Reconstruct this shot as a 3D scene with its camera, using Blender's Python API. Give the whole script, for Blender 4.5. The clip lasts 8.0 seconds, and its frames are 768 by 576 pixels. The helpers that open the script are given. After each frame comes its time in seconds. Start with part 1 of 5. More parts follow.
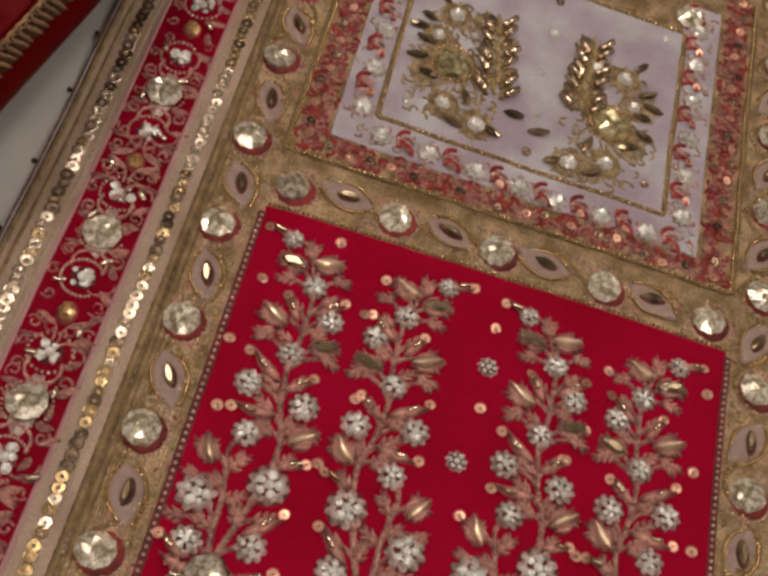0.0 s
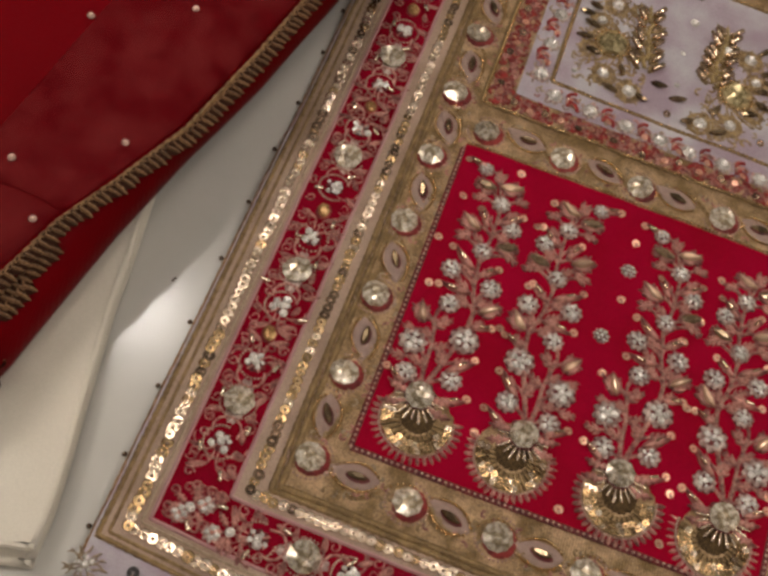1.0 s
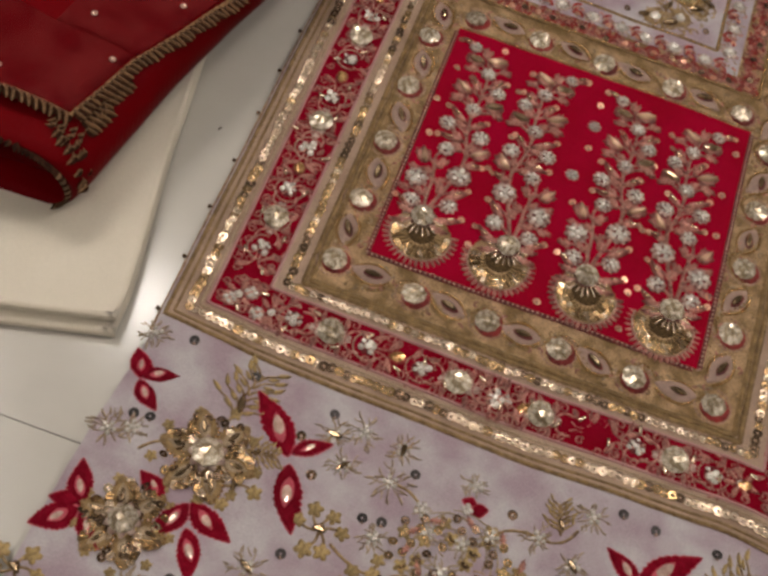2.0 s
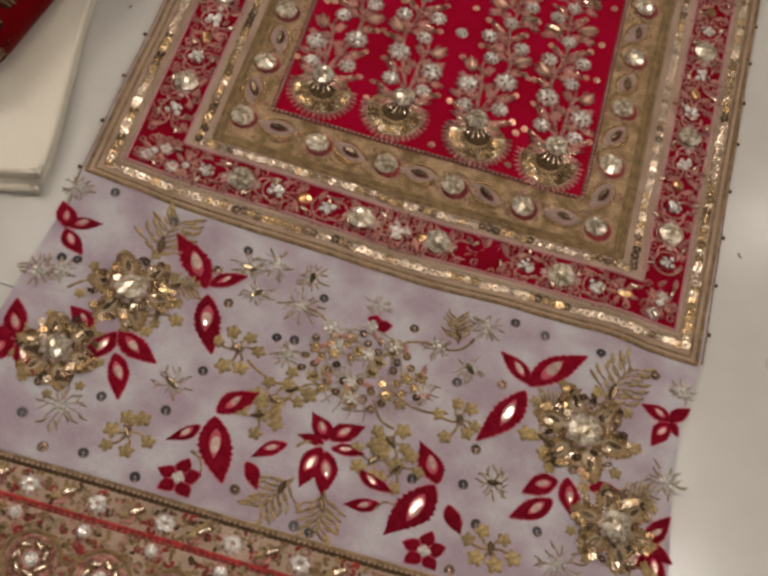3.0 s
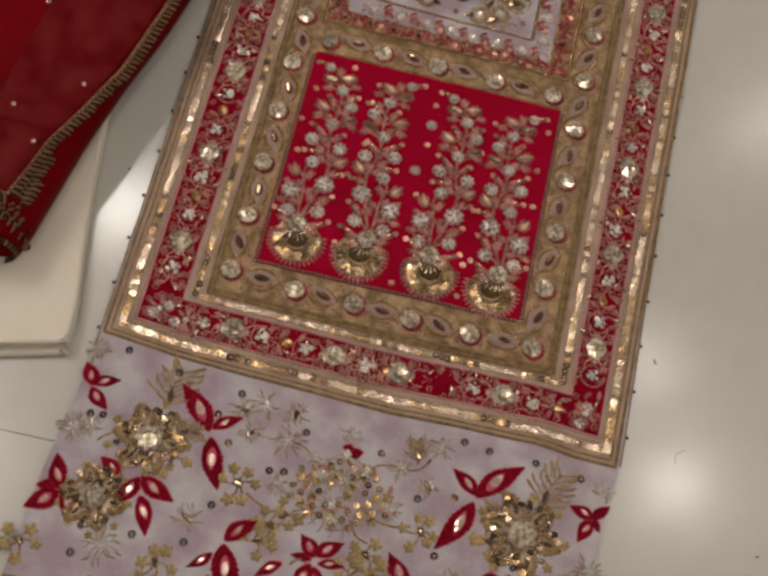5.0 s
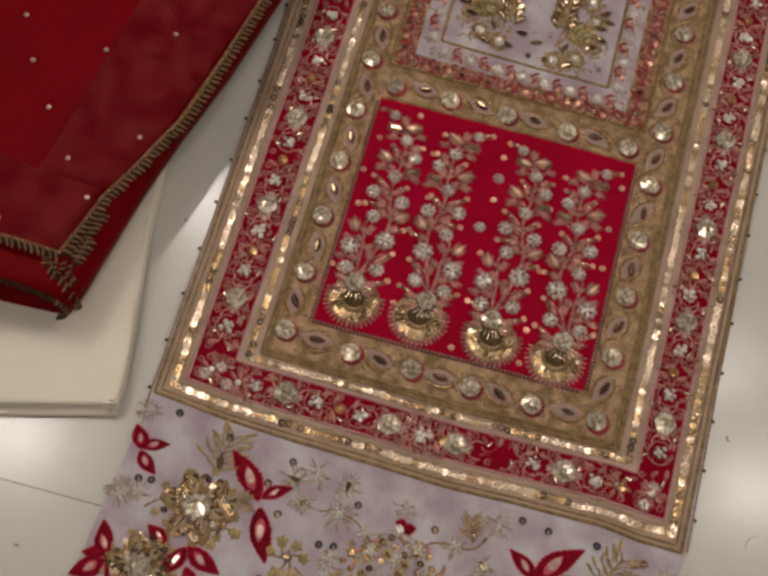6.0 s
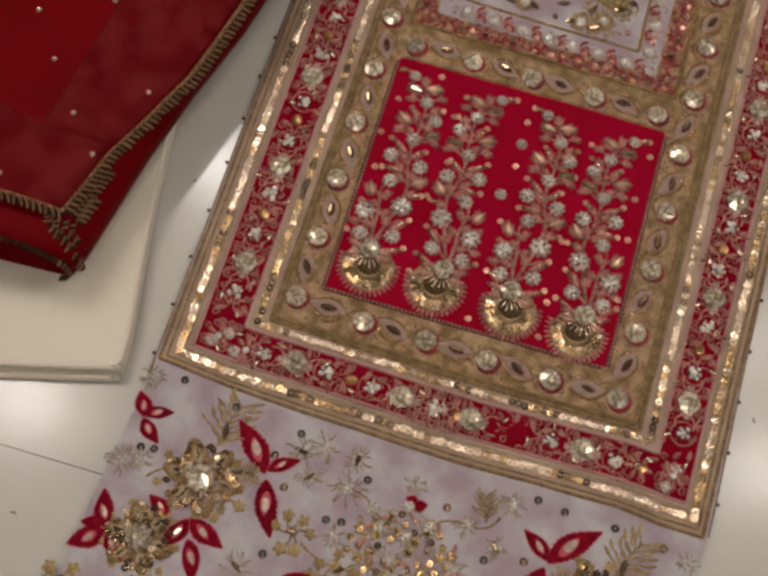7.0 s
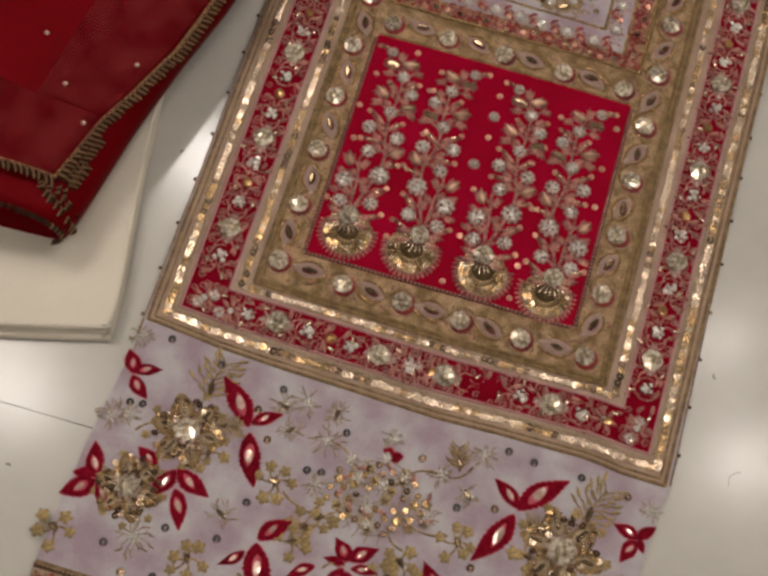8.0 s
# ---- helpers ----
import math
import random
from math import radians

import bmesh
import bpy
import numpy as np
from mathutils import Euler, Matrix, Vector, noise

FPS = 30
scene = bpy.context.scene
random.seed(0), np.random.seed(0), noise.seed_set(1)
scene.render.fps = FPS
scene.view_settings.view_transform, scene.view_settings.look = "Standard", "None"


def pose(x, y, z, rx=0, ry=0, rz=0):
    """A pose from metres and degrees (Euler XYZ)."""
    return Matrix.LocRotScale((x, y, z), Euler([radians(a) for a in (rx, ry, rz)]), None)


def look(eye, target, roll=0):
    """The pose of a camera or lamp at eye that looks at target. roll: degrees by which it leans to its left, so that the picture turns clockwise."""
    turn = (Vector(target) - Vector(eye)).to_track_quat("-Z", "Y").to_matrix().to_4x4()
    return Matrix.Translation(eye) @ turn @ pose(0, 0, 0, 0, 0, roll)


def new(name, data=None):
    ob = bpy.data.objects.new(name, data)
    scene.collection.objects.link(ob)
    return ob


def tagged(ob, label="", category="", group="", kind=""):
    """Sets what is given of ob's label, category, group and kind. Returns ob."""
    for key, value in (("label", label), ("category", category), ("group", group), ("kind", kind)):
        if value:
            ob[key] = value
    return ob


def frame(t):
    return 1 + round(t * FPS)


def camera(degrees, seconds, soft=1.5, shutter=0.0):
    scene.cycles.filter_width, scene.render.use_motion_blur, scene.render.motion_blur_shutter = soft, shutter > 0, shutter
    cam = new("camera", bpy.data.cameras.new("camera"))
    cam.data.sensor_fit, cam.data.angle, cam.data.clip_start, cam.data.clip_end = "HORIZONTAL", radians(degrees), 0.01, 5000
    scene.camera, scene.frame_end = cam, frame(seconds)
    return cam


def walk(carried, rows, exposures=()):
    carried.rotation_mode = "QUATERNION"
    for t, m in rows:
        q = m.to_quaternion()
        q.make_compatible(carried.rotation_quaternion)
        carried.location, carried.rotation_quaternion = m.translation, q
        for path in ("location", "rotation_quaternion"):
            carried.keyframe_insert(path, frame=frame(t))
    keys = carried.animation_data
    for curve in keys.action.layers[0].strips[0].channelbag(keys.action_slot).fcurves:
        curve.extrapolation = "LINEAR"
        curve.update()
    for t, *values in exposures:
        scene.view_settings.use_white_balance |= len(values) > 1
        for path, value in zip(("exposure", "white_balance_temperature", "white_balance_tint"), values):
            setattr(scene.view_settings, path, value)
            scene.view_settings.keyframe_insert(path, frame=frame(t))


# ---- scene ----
cam = camera(37.20, 8.0, soft=3.3)
PATH = [
    (0, (-0.0571, -0.0673, 0.3183), (-0.0016, 0.4771, -0.5187), 21.61),
    (0.5, (-0.0665, -0.1116, 0.3669), (-0.0753, 0.4110, -0.4856), 17.83),
    (1, (-0.0720, -0.1685, 0.4076), (-0.1156, 0.3392, -0.4528), 15.78),
    (1.2, (-0.0693, -0.1925, 0.4193), (-0.1204, 0.3096, -0.4440), 15.28),
    (2.3, (-0.0272, -0.3191, 0.4531), (-0.0683, 0.2147, -0.3915), 15.02),
    (2.5, (-0.0141, -0.3311, 0.4549), (-0.0476, 0.1957, -0.3943), 14.91),
    (3, (0.0030, -0.3563, 0.4615), (-0.0077, 0.1542, -0.3983), 14.92),
    (3.3, (0.0117, -0.3501, 0.4944), (0.0101, 0.1375, -0.3787), 14.75),
    (3.5, (0.0174, -0.3459, 0.5164), (0.0229, 0.1427, -0.3561), 14.63),
    (4, (0.0230, -0.3416, 0.5621), (0.0349, 0.1272, -0.3211), 14.22),
    (4.5, (0.0105, -0.3130, 0.6045), (0.0213, 0.1143, -0.2996), 13.83),
    (5, (-0.0024, -0.2843, 0.6248), (-0.0041, 0.1319, -0.2844), 12.67),
    (5.2, (-0.0037, -0.2775, 0.6270), (-0.0143, 0.1425, -0.2805), 11.87),
    (6.3, (-0.0084, -0.2130, 0.6170), (-0.0771, 0.1527, -0.3112), 5.02),
    (6.5, (-0.0106, -0.2114, 0.6114), (-0.0789, 0.1487, -0.3191), 5.22),
    (7, (-0.0074, -0.2179, 0.5980), (-0.0737, 0.1375, -0.3344), 5.91),
    (7.5, (-0.0014, -0.2304, 0.6127), (-0.0607, 0.1256, -0.3199), 7.01),
    (8, (0.0055, -0.2473, 0.6189), (-0.0504, 0.1129, -0.3123), 7.44),
]
walk(cam, [(t, look(eye, target, roll)) for t, eye, target, roll in PATH], exposures=((0, 0.06), (1, -0.02), (2.5, 0.05), (3.2, 0.0), (5, -0.14), (6.5, -0.1), (8, -0.06)))

# ---- light: recessed ceiling lamps of a closed room, with added fill panels ----
world = bpy.data.worlds.new("world")
scene.world = world
world.use_nodes = True
world.node_tree.nodes["Background"].inputs[0].default_value = (1.0, 0.93, 0.84, 1)
world.node_tree.nodes["Background"].inputs[1].default_value = 0.02
CEILING = 2.6
# first five set from floor reflections; the last four are added, unseen
LAMPS = [(0.95, 0.77, 2.5), (0.84, 1.12, 1.4), (1.13, 2.1, 1.3), (-0.87, 1.26, 5.6), (-1.09, 0.37, 2.8), (0.1, -1.1, 2.0), (1.3, -0.7, 2.0), (-1.2, -1.0, 2.0), (0.05, 2.2, 2.0)]
for x, y, power in LAMPS:
    data = bpy.data.lights.new("downlight_glow", "AREA")
    data.shape, data.size, data.energy, data.color = "DISK", 0.12, power, (1.0, 0.93, 0.875)
    new("downlight_glow", data).matrix_world = pose(x, y, CEILING - 0.03)
# added fill panels, kept out of the floor's reflections; no such lamps known
FILL_PANELS = [(-1.5, 0.65, 10.5), (1.85, 0.9, 16.5), (0.0, -1.4, 4.4)]
for x, y, power in FILL_PANELS:
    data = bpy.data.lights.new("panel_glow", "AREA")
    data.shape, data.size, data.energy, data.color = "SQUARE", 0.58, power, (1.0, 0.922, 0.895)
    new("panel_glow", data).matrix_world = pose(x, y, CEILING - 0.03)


# ---- materials ----
def shade(name, c1, c2, rough=0.6, metal=0.0, big=60.0, fine=900.0, bump=0.3, depth=0.0003, wave=0.0, vary=0.0, spec=0.5, sheen=0.0, alpha=1.0, wear=0.25):
    m = bpy.data.materials.new(name)
    m.use_nodes = True
    nt = m.node_tree
    b = nt.nodes["Principled BSDF"]
    link = nt.links.new

    def node(kind, **values):
        n = nt.nodes.new(kind)
        for key, value in values.items():
            n.inputs[key].default_value = value
        return n

    place = nt.nodes.new("ShaderNodeTexCoord")
    broad = node("ShaderNodeTexNoise", Scale=big, Detail=4.0)
    grain = node("ShaderNodeTexNoise", Scale=fine, Detail=2.0)
    link(place.outputs["Object"], broad.inputs["Vector"])
    link(place.outputs["Object"], grain.inputs["Vector"])
    ramp = nt.nodes.new("ShaderNodeValToRGB")
    ramp.color_ramp.elements[0].position, ramp.color_ramp.elements[1].position = 0.38, 0.64
    ramp.color_ramp.elements[0].color, ramp.color_ramp.elements[1].color = (*c1, 1), (*c2, 1)
    link(broad.outputs["Fac"], ramp.inputs["Fac"])
    worn = nt.nodes.new("ShaderNodeMapRange")
    worn.inputs["From Min"].default_value, worn.inputs["From Max"].default_value = 0.3, 0.7
    worn.inputs["To Min"].default_value, worn.inputs["To Max"].default_value = 1 - wear, 1 + wear
    link(grain.outputs["Fac"], worn.inputs["Value"])
    mix = nt.nodes.new("ShaderNodeVectorMath")
    mix.operation = "SCALE"
    link(ramp.outputs["Color"], mix.inputs[0])
    link(worn.outputs["Result"], mix.inputs["Scale"])
    out = mix.outputs["Vector"]
    if vary:
        info = nt.nodes.new("ShaderNodeObjectInfo")
        span = nt.nodes.new("ShaderNodeMapRange")
        span.inputs["To Min"].default_value, span.inputs["To Max"].default_value = 1 - vary, 1 + vary
        link(info.outputs["Random"], span.inputs["Value"])
        more = nt.nodes.new("ShaderNodeVectorMath")
        more.operation = "SCALE"
        link(out, more.inputs[0])
        link(span.outputs["Result"], more.inputs["Scale"])
        out = more.outputs["Vector"]
    link(out, b.inputs["Base Color"])
    b.inputs["Roughness"].default_value = rough
    b.inputs["Metallic"].default_value = metal
    b.inputs["Specular IOR Level"].default_value = spec
    b.inputs["Sheen Weight"].default_value = sheen
    b.inputs["Alpha"].default_value = alpha
    if bump:
        lift = nt.nodes.new("ShaderNodeBump")
        lift.inputs["Strength"].default_value, lift.inputs["Distance"].default_value = bump, depth
        height = grain.outputs["Fac"]
        if wave:
            weave = node("ShaderNodeTexWave", Scale=wave, Distortion=2.0, Detail=1.0)
            link(place.outputs["Object"], weave.inputs["Vector"])
            both = nt.nodes.new("ShaderNodeMath")
            both.operation = "ADD"
            link(weave.outputs["Fac"], both.inputs[0])
            link(grain.outputs["Fac"], both.inputs[1])
            height = both.outputs["Value"]
        link(height, lift.inputs["Height"])
        link(lift.outputs["Normal"], b.inputs["Normal"])
    return m


TILE = shade("glossy_floor_tile", (0.4268, 0.4059, 0.3656), (0.4607, 0.4405, 0.4017), 0.165, big=3, fine=60, bump=0.012, depth=0.0004, wear=0.02, spec=0.42)
SEAM = shade("tile_joint", (0.36, 0.324, 0.27), (0.468, 0.432, 0.36), 0.8)
WALL = shade("painted_wall", (0.25, 0.235, 0.21), (0.275, 0.257, 0.233), 0.8, big=2, fine=90, bump=0.1)
CEIL = shade("ceiling_paint", (0.36, 0.346, 0.318), (0.385, 0.372, 0.345), 0.9, big=2, fine=90, bump=0.1)
LILAC = shade("lilac_silk", (0.30, 0.225, 0.262), (0.405, 0.372, 0.388), 0.6, big=38, fine=1500, bump=0.35, wave=420, sheen=0.05, wear=0.12, spec=0.25)
CRIMSON = shade("crimson_silk", (0.2309, 0, 0.01143), (0.2757, 0, 0.01858), 0.65, big=25, fine=1800, bump=0.3, wave=500, wear=0.12, spec=0.04)
SCARLET = shade("crimson_band_silk", (0.1571, 0, 0.00685), (0.1925, 0, 0.01175), 0.65, big=60, fine=1800, bump=0.3, wave=500, wear=0.14, spec=0.04)
BEIGE = shade("rose_beige_silk", (0.26, 0.166, 0.110), (0.35, 0.236, 0.168), 0.5, big=40, fine=1300, bump=0.5, wave=380, wear=0.18, sheen=0.1)
BROCADE = shade("gold_brocade", (0.19, 0.115, 0.042), (0.45, 0.295, 0.165), 0.45, metal=0.2, big=130, fine=1100, bump=0.8, depth=0.0005, wave=300, wear=0.4)
OLIVE = shade("olive_gold_braid", (0.139, 0.08334, 0.03019), (0.2439, 0.1532, 0.06275), 0.45, metal=0.35, big=200, fine=1500, bump=0.9, depth=0.0005, wear=0.3)
MAUVE = shade("mauve_silk", (0.24, 0.158, 0.128), (0.36, 0.255, 0.215), 0.6, big=120, fine=1500, bump=0.4, wave=420, wear=0.12, spec=0.3)
PIPING = shade("rose_piping", (0.3201, 0.1505, 0.1445), (0.357, 0.1926, 0.1806), 0.6, big=80, fine=1600, bump=0.5, wear=0.12)
ROSE = shade("rose_gold_thread", (0.16, 0.050, 0.040), (0.45, 0.205, 0.16), 0.42, metal=0.18, big=400, fine=2200, bump=0.9, depth=0.0004, vary=0.18, wear=0.35)
BLUSH = shade("blush_silver_thread", (0.20, 0.115, 0.095), (0.46, 0.35, 0.305), 0.4, metal=0.25, big=400, fine=2200, bump=0.9, depth=0.0004, vary=0.12, wear=0.35)
THREAD = shade("antique_gold_thread", (0.1483, 0.08826, 0.03466), (0.3406, 0.2303, 0.1094), 0.45, metal=0.3, big=400, fine=2200, bump=0.9, depth=0.0004, vary=0.2, wear=0.3)
PALE = shade("pale_gold_thread", (0.2287, 0.1637, 0.09844), (0.301, 0.2238, 0.1477), 0.5, metal=0.2, big=400, fine=2200, bump=0.9, depth=0.0004, vary=0.2, wear=0.3)
LEAF = shade("garnet_velvet", (0.1193, 0.0005304, 0.006683), (0.1718, 0.003182, 0.01337), 0.75, big=300, fine=2500, bump=0.6, vary=0.15, wear=0.2, spec=0.05)
PINK = shade("pink_outline_thread", (0.3315, 0.03315, 0.05967), (0.3978, 0.07293, 0.09282), 0.6, big=300, fine=2000, bump=0.6, wear=0.15, spec=0.3)
RUST = shade("red_thread", (0.1563, 0.007582, 0.007582), (0.3159, 0.02527, 0.01895), 0.55, big=300, fine=2000, bump=0.8, depth=0.0004, vary=0.2, wear=0.3, spec=0.3)
STONE = shade("foiled_crystal", (0.32, 0.245, 0.15), (0.88, 0.79, 0.66), 0.18, metal=0.5, big=420, fine=1500, bump=0.25, vary=0.2, wear=0.42)
CHATON = shade("silver_crystal", (0.50, 0.44, 0.37), (1, 0.97, 0.93), 0.18, metal=0.45, big=900, fine=2000, bump=0.3, vary=0.12, wear=0.35)
GILT = shade("gold_mirror_stone", (0.5301, 0.3591, 0.2178), (0.6669, 0.4959, 0.3564), 0.16, metal=0.95, big=300, fine=1200, bump=0.1, vary=0.15, wear=0.1)
BLUSHSTONE = shade("blush_mirror_stone", (0.66, 0.44, 0.37), (0.8, 0.6, 0.52), 0.16, metal=0.45, big=300, fine=1200, bump=0.15, vary=0.15, wear=0.12)
SEQUIN = shade("gold_sequin", (0.62, 0.465, 0.325), (0.77, 0.615, 0.47), 0.24, metal=0.88, big=400, fine=1500, bump=0.08, vary=0.25, wear=0.08)
OLDGOLD = shade("old_gold_sequin", (0.34, 0.215, 0.095), (0.48, 0.32, 0.17), 0.24, metal=0.9, big=400, fine=1500, bump=0.1, vary=0.3, wear=0.12)
# dark red for underlays; round rosettes and clusters it paints thread shadow
UNDERLAY = shade("dark_red_mount", (0.055, 0.005, 0.005), (0.125, 0.011, 0.010), 0.55, big=300, fine=2000, bump=0.8, depth=0.0004, vary=0.25, wear=0.3, spec=0.3)
ROSESEQUIN = shade("rose_sequin", (0.46, 0.21, 0.14), (0.66, 0.37, 0.26), 0.3, metal=0.75, big=400, fine=1500, bump=0.1, vary=0.35, wear=0.1)
SMOKE = shade("brown_sequin", (0.095, 0.058, 0.034), (0.19, 0.12, 0.075), 0.25, metal=0.8, big=400, fine=1500, bump=0.1, vary=0.4, wear=0.1)
BEAD = shade("gold_bead", (0.475, 0.2972, 0.1204), (0.627, 0.4195, 0.2064), 0.25, metal=0.85, big=400, fine=1500, bump=0.1, wear=0.2)
PEARL = shade("blush_bead", (0.575, 0.363, 0.2835), (0.736, 0.517, 0.42), 0.25, metal=0.5, big=400, fine=1500, bump=0.1, wear=0.15)
WINE = shade("deep_red_dupatta_silk", (0.104, 0, 0.0012), (0.138, 0, 0.0024), 0.55, big=14, fine=1600, bump=0.25, wave=420, wear=0.1, spec=0.04)
SHEER = shade("sheer_red_organza", (0.155, 0.0014, 0.0045), (0.225, 0.018, 0.019), 0.55, big=80, fine=900, bump=0.4, wave=420, wear=0.35, alpha=0.4, spec=0.06)
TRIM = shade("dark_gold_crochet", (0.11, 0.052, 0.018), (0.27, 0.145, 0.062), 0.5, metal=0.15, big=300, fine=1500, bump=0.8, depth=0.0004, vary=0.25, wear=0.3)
# darker crochet: the shade in its gaps and folds put into colour
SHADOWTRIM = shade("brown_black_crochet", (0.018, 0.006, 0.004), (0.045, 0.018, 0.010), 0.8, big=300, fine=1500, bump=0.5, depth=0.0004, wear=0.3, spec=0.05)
CREAM = shade("cream_cotton", (0.60, 0.54, 0.445), (0.66, 0.605, 0.51), 0.7, big=10, fine=1800, bump=0.3, wave=500, wear=0.05, sheen=0.2)
OCHRE = shade("ochre_gold_thread", (0.21, 0.14, 0.05), (0.36, 0.25, 0.105), 0.5, metal=0.1, big=400, fine=2200, bump=0.9, depth=0.0004, vary=0.2, wear=0.3)
SCROLLROSE = shade("pale_rose_scroll_thread", (0.23, 0.065, 0.055), (0.49, 0.25, 0.20), 0.4, metal=0.2, big=400, fine=2200, bump=0.9, depth=0.0004, vary=0.15, wear=0.35)
UMBER = shade("umber_gold_thread", (0.040, 0.022, 0.008), (0.10, 0.060, 0.022), 0.6, metal=0.1, big=900, fine=2200, bump=0.9, depth=0.0004, wear=0.4, spec=0.15)
CLARET = shade("claret_mount", (0.11, 0.010, 0.009), (0.21, 0.019, 0.016), 0.55, big=300, fine=2000, bump=0.8, depth=0.0004, vary=0.25, wear=0.3, spec=0.3)
ROSEGOLD = shade("rose_gold_foil", (0.46, 0.30, 0.19), (0.66, 0.46, 0.32), 0.28, metal=0.7, big=300, fine=1200, bump=0.15, vary=0.2, wear=0.15)
SLITGOLD = shade("dark_gold_slit_stone", (0.13, 0.088, 0.048), (0.34, 0.24, 0.14), 0.18, metal=0.75, big=300, fine=1200, bump=0.1, vary=0.4, wear=0.15)
JET = shade("black_sequin", (0.020, 0.016, 0.016), (0.045, 0.038, 0.036), 0.35, big=400, fine=1500, bump=0.1, vary=0.4, wear=0.1, spec=0.3)
AMBER = shade("amber_crystal", (0.30, 0.15, 0.05), (0.62, 0.36, 0.17), 0.15, metal=0.6, big=400, fine=1500, bump=0.15, vary=0.2, wear=0.2)
OLIVESTONE = shade("olive_gold_crystal", (0.20, 0.15, 0.055), (0.58, 0.48, 0.28), 0.16, metal=0.6, big=420, fine=1500, bump=0.2, vary=0.2, wear=0.4)
LINT = shade("dark_lint", (0.09, 0.07, 0.06), (0.14, 0.11, 0.095), 0.8)
RING = shade("white_lamp_ring", (0.75, 0.73, 0.7), (0.8, 0.78, 0.75), 0.4)
GLOW = bpy.data.materials.new("lamp_lens")
GLOW.use_nodes = True
GLOW.node_tree.nodes["Principled BSDF"].inputs["Emission Color"].default_value = (1.0, 0.9, 0.76, 1)
GLOW.node_tree.nodes["Principled BSDF"].inputs["Emission Strength"].default_value = 14.0


# ---- geometry helpers ----
def ground(x, y):
    """Gentle lie of the cloth on the floor."""
    return 0.0005 * math.sin(31 * x + 12 * y) + 0.0006 * math.sin(47 * y - 18 * x + 1.0) + 0.0012 * noise.noise(Vector((x * 22, y * 22, 0.3))) + 0.0005 * noise.noise(Vector((x * 60, y * 60, 2.3))) + 0.0022 * math.exp(-((x - 0.113) / 0.014) ** 2 - ((y + 0.07) / 0.02) ** 2)


SAG_X = (-0.16, -0.112, -0.07, 0.02, 0.10, 0.125, 0.15)
SAG_Y = (0.006, 0.001, -0.001, -0.004, -0.003, -0.006, -0.006)


def warp(u, v):
    """The yoke's own measure to the place where its cloth lies."""
    x = u if u < 0 else u * (1 + 0.30 * (v + 0.05))
    y = v + float(np.interp(u, SAG_X, SAG_Y)) * float(np.interp(v, (-0.075, -0.035, -0.012, 0.002), (1, 0.65, 0.45, 0)))
    return x, y + u * float(np.interp(v, (0.1, 0.165, 0.205), (0, -0.02, -0.045)))


def flat(u, v):
    return u, v


class Geo:
    """Gathers vertices and faces for one mesh."""

    def __init__(self):
        self.v, self.f, self.m = [], [], []

    def add(self, verts, faces, mi=0, at=None):
        n = len(self.v)
        self.v += [tuple(at @ Vector(p)) for p in verts] if at is not None else list(verts)
        self.f += [tuple(n + i for i in f) for f in faces]
        self.m += [mi] * len(faces)
        return self

    def mesh(self, name, *mats, smooth=False):
        me = bpy.data.meshes.new(name)
        me.from_pydata(self.v, [], self.f)
        for m in mats:
            me.materials.append(m)
        me.polygons.foreach_set("material_index", self.m)
        me.polygons.foreach_set("use_smooth", [smooth] * len(self.f))
        me.update()
        return me


def part(name, me, parent=None, at=None, label=""):
    ob = new(name, me)
    ob.parent = parent
    if at is not None:
        ob.matrix_basis = at @ Matrix.Scale(1 / NOMINAL, 4) if me.name in UNIT else at
    # beads and couching too small to pick apart singly
    return tagged(ob, label, kind="stuff" if name.startswith(("bead_", "couched_")) else "")


def thing(name, label, category, group=""):
    return tagged(new(name), label, category, group)


def lay(x, y, up=0.0, turn=0.0, sx=1.0, sy=None, tilt=(0, 0)):
    """The pose of a piece lying on the cloth."""
    m = Matrix.Translation((x, y, ground(x, y) + up)) @ Matrix.Rotation(radians(turn), 4, "Z")
    m = m @ Matrix.Rotation(radians(tilt[0]), 4, "X") @ Matrix.Rotation(radians(tilt[1]), 4, "Y")
    return m @ Matrix.Diagonal((sx, sy or sx, sx, 1))


def sheet(u0, u1, v0, v1, up, step=0.004, way=warp, skirt=0.0006, wavy=0.0):
    """A cloth panel with a turned-down edge."""
    nu, nv = max(2, round((u1 - u0) / step)), max(2, round((v1 - v0) / step))
    g = Geo()
    top = []
    for j in range(nv + 1):
        for i in range(nu + 1):
            x, y = way(u0 + (u1 - u0) * i / nu, v0 + (v1 - v0) * j / nv)
            if wavy and i in (0, nu):
                x += wavy * noise.noise(Vector((x * 9, y * 90, 1)))
            if wavy and j in (0, nv):
                y += wavy * noise.noise(Vector((x * 90, y * 9, 2)))
            top.append((x, y, ground(x, y) + up))
    w = nu + 1
    g.add(top, [(j * w + i, j * w + i + 1, (j + 1) * w + i + 1, (j + 1) * w + i) for j in range(nv) for i in range(nu)])
    rim = [i for i in range(w)] + [j * w + nu for j in range(1, nv + 1)] + [nv * w + i for i in range(nu - 1, -1, -1)] + [j * w for j in range(nv - 1, 0, -1)]
    low = [(top[i][0], top[i][1], top[i][2] - skirt) for i in rim]
    n = len(rim)
    g.add([top[i] for i in rim] + low, [(k, n + k, n + (k + 1) % n, (k + 1) % n) for k in range(n)])
    return g


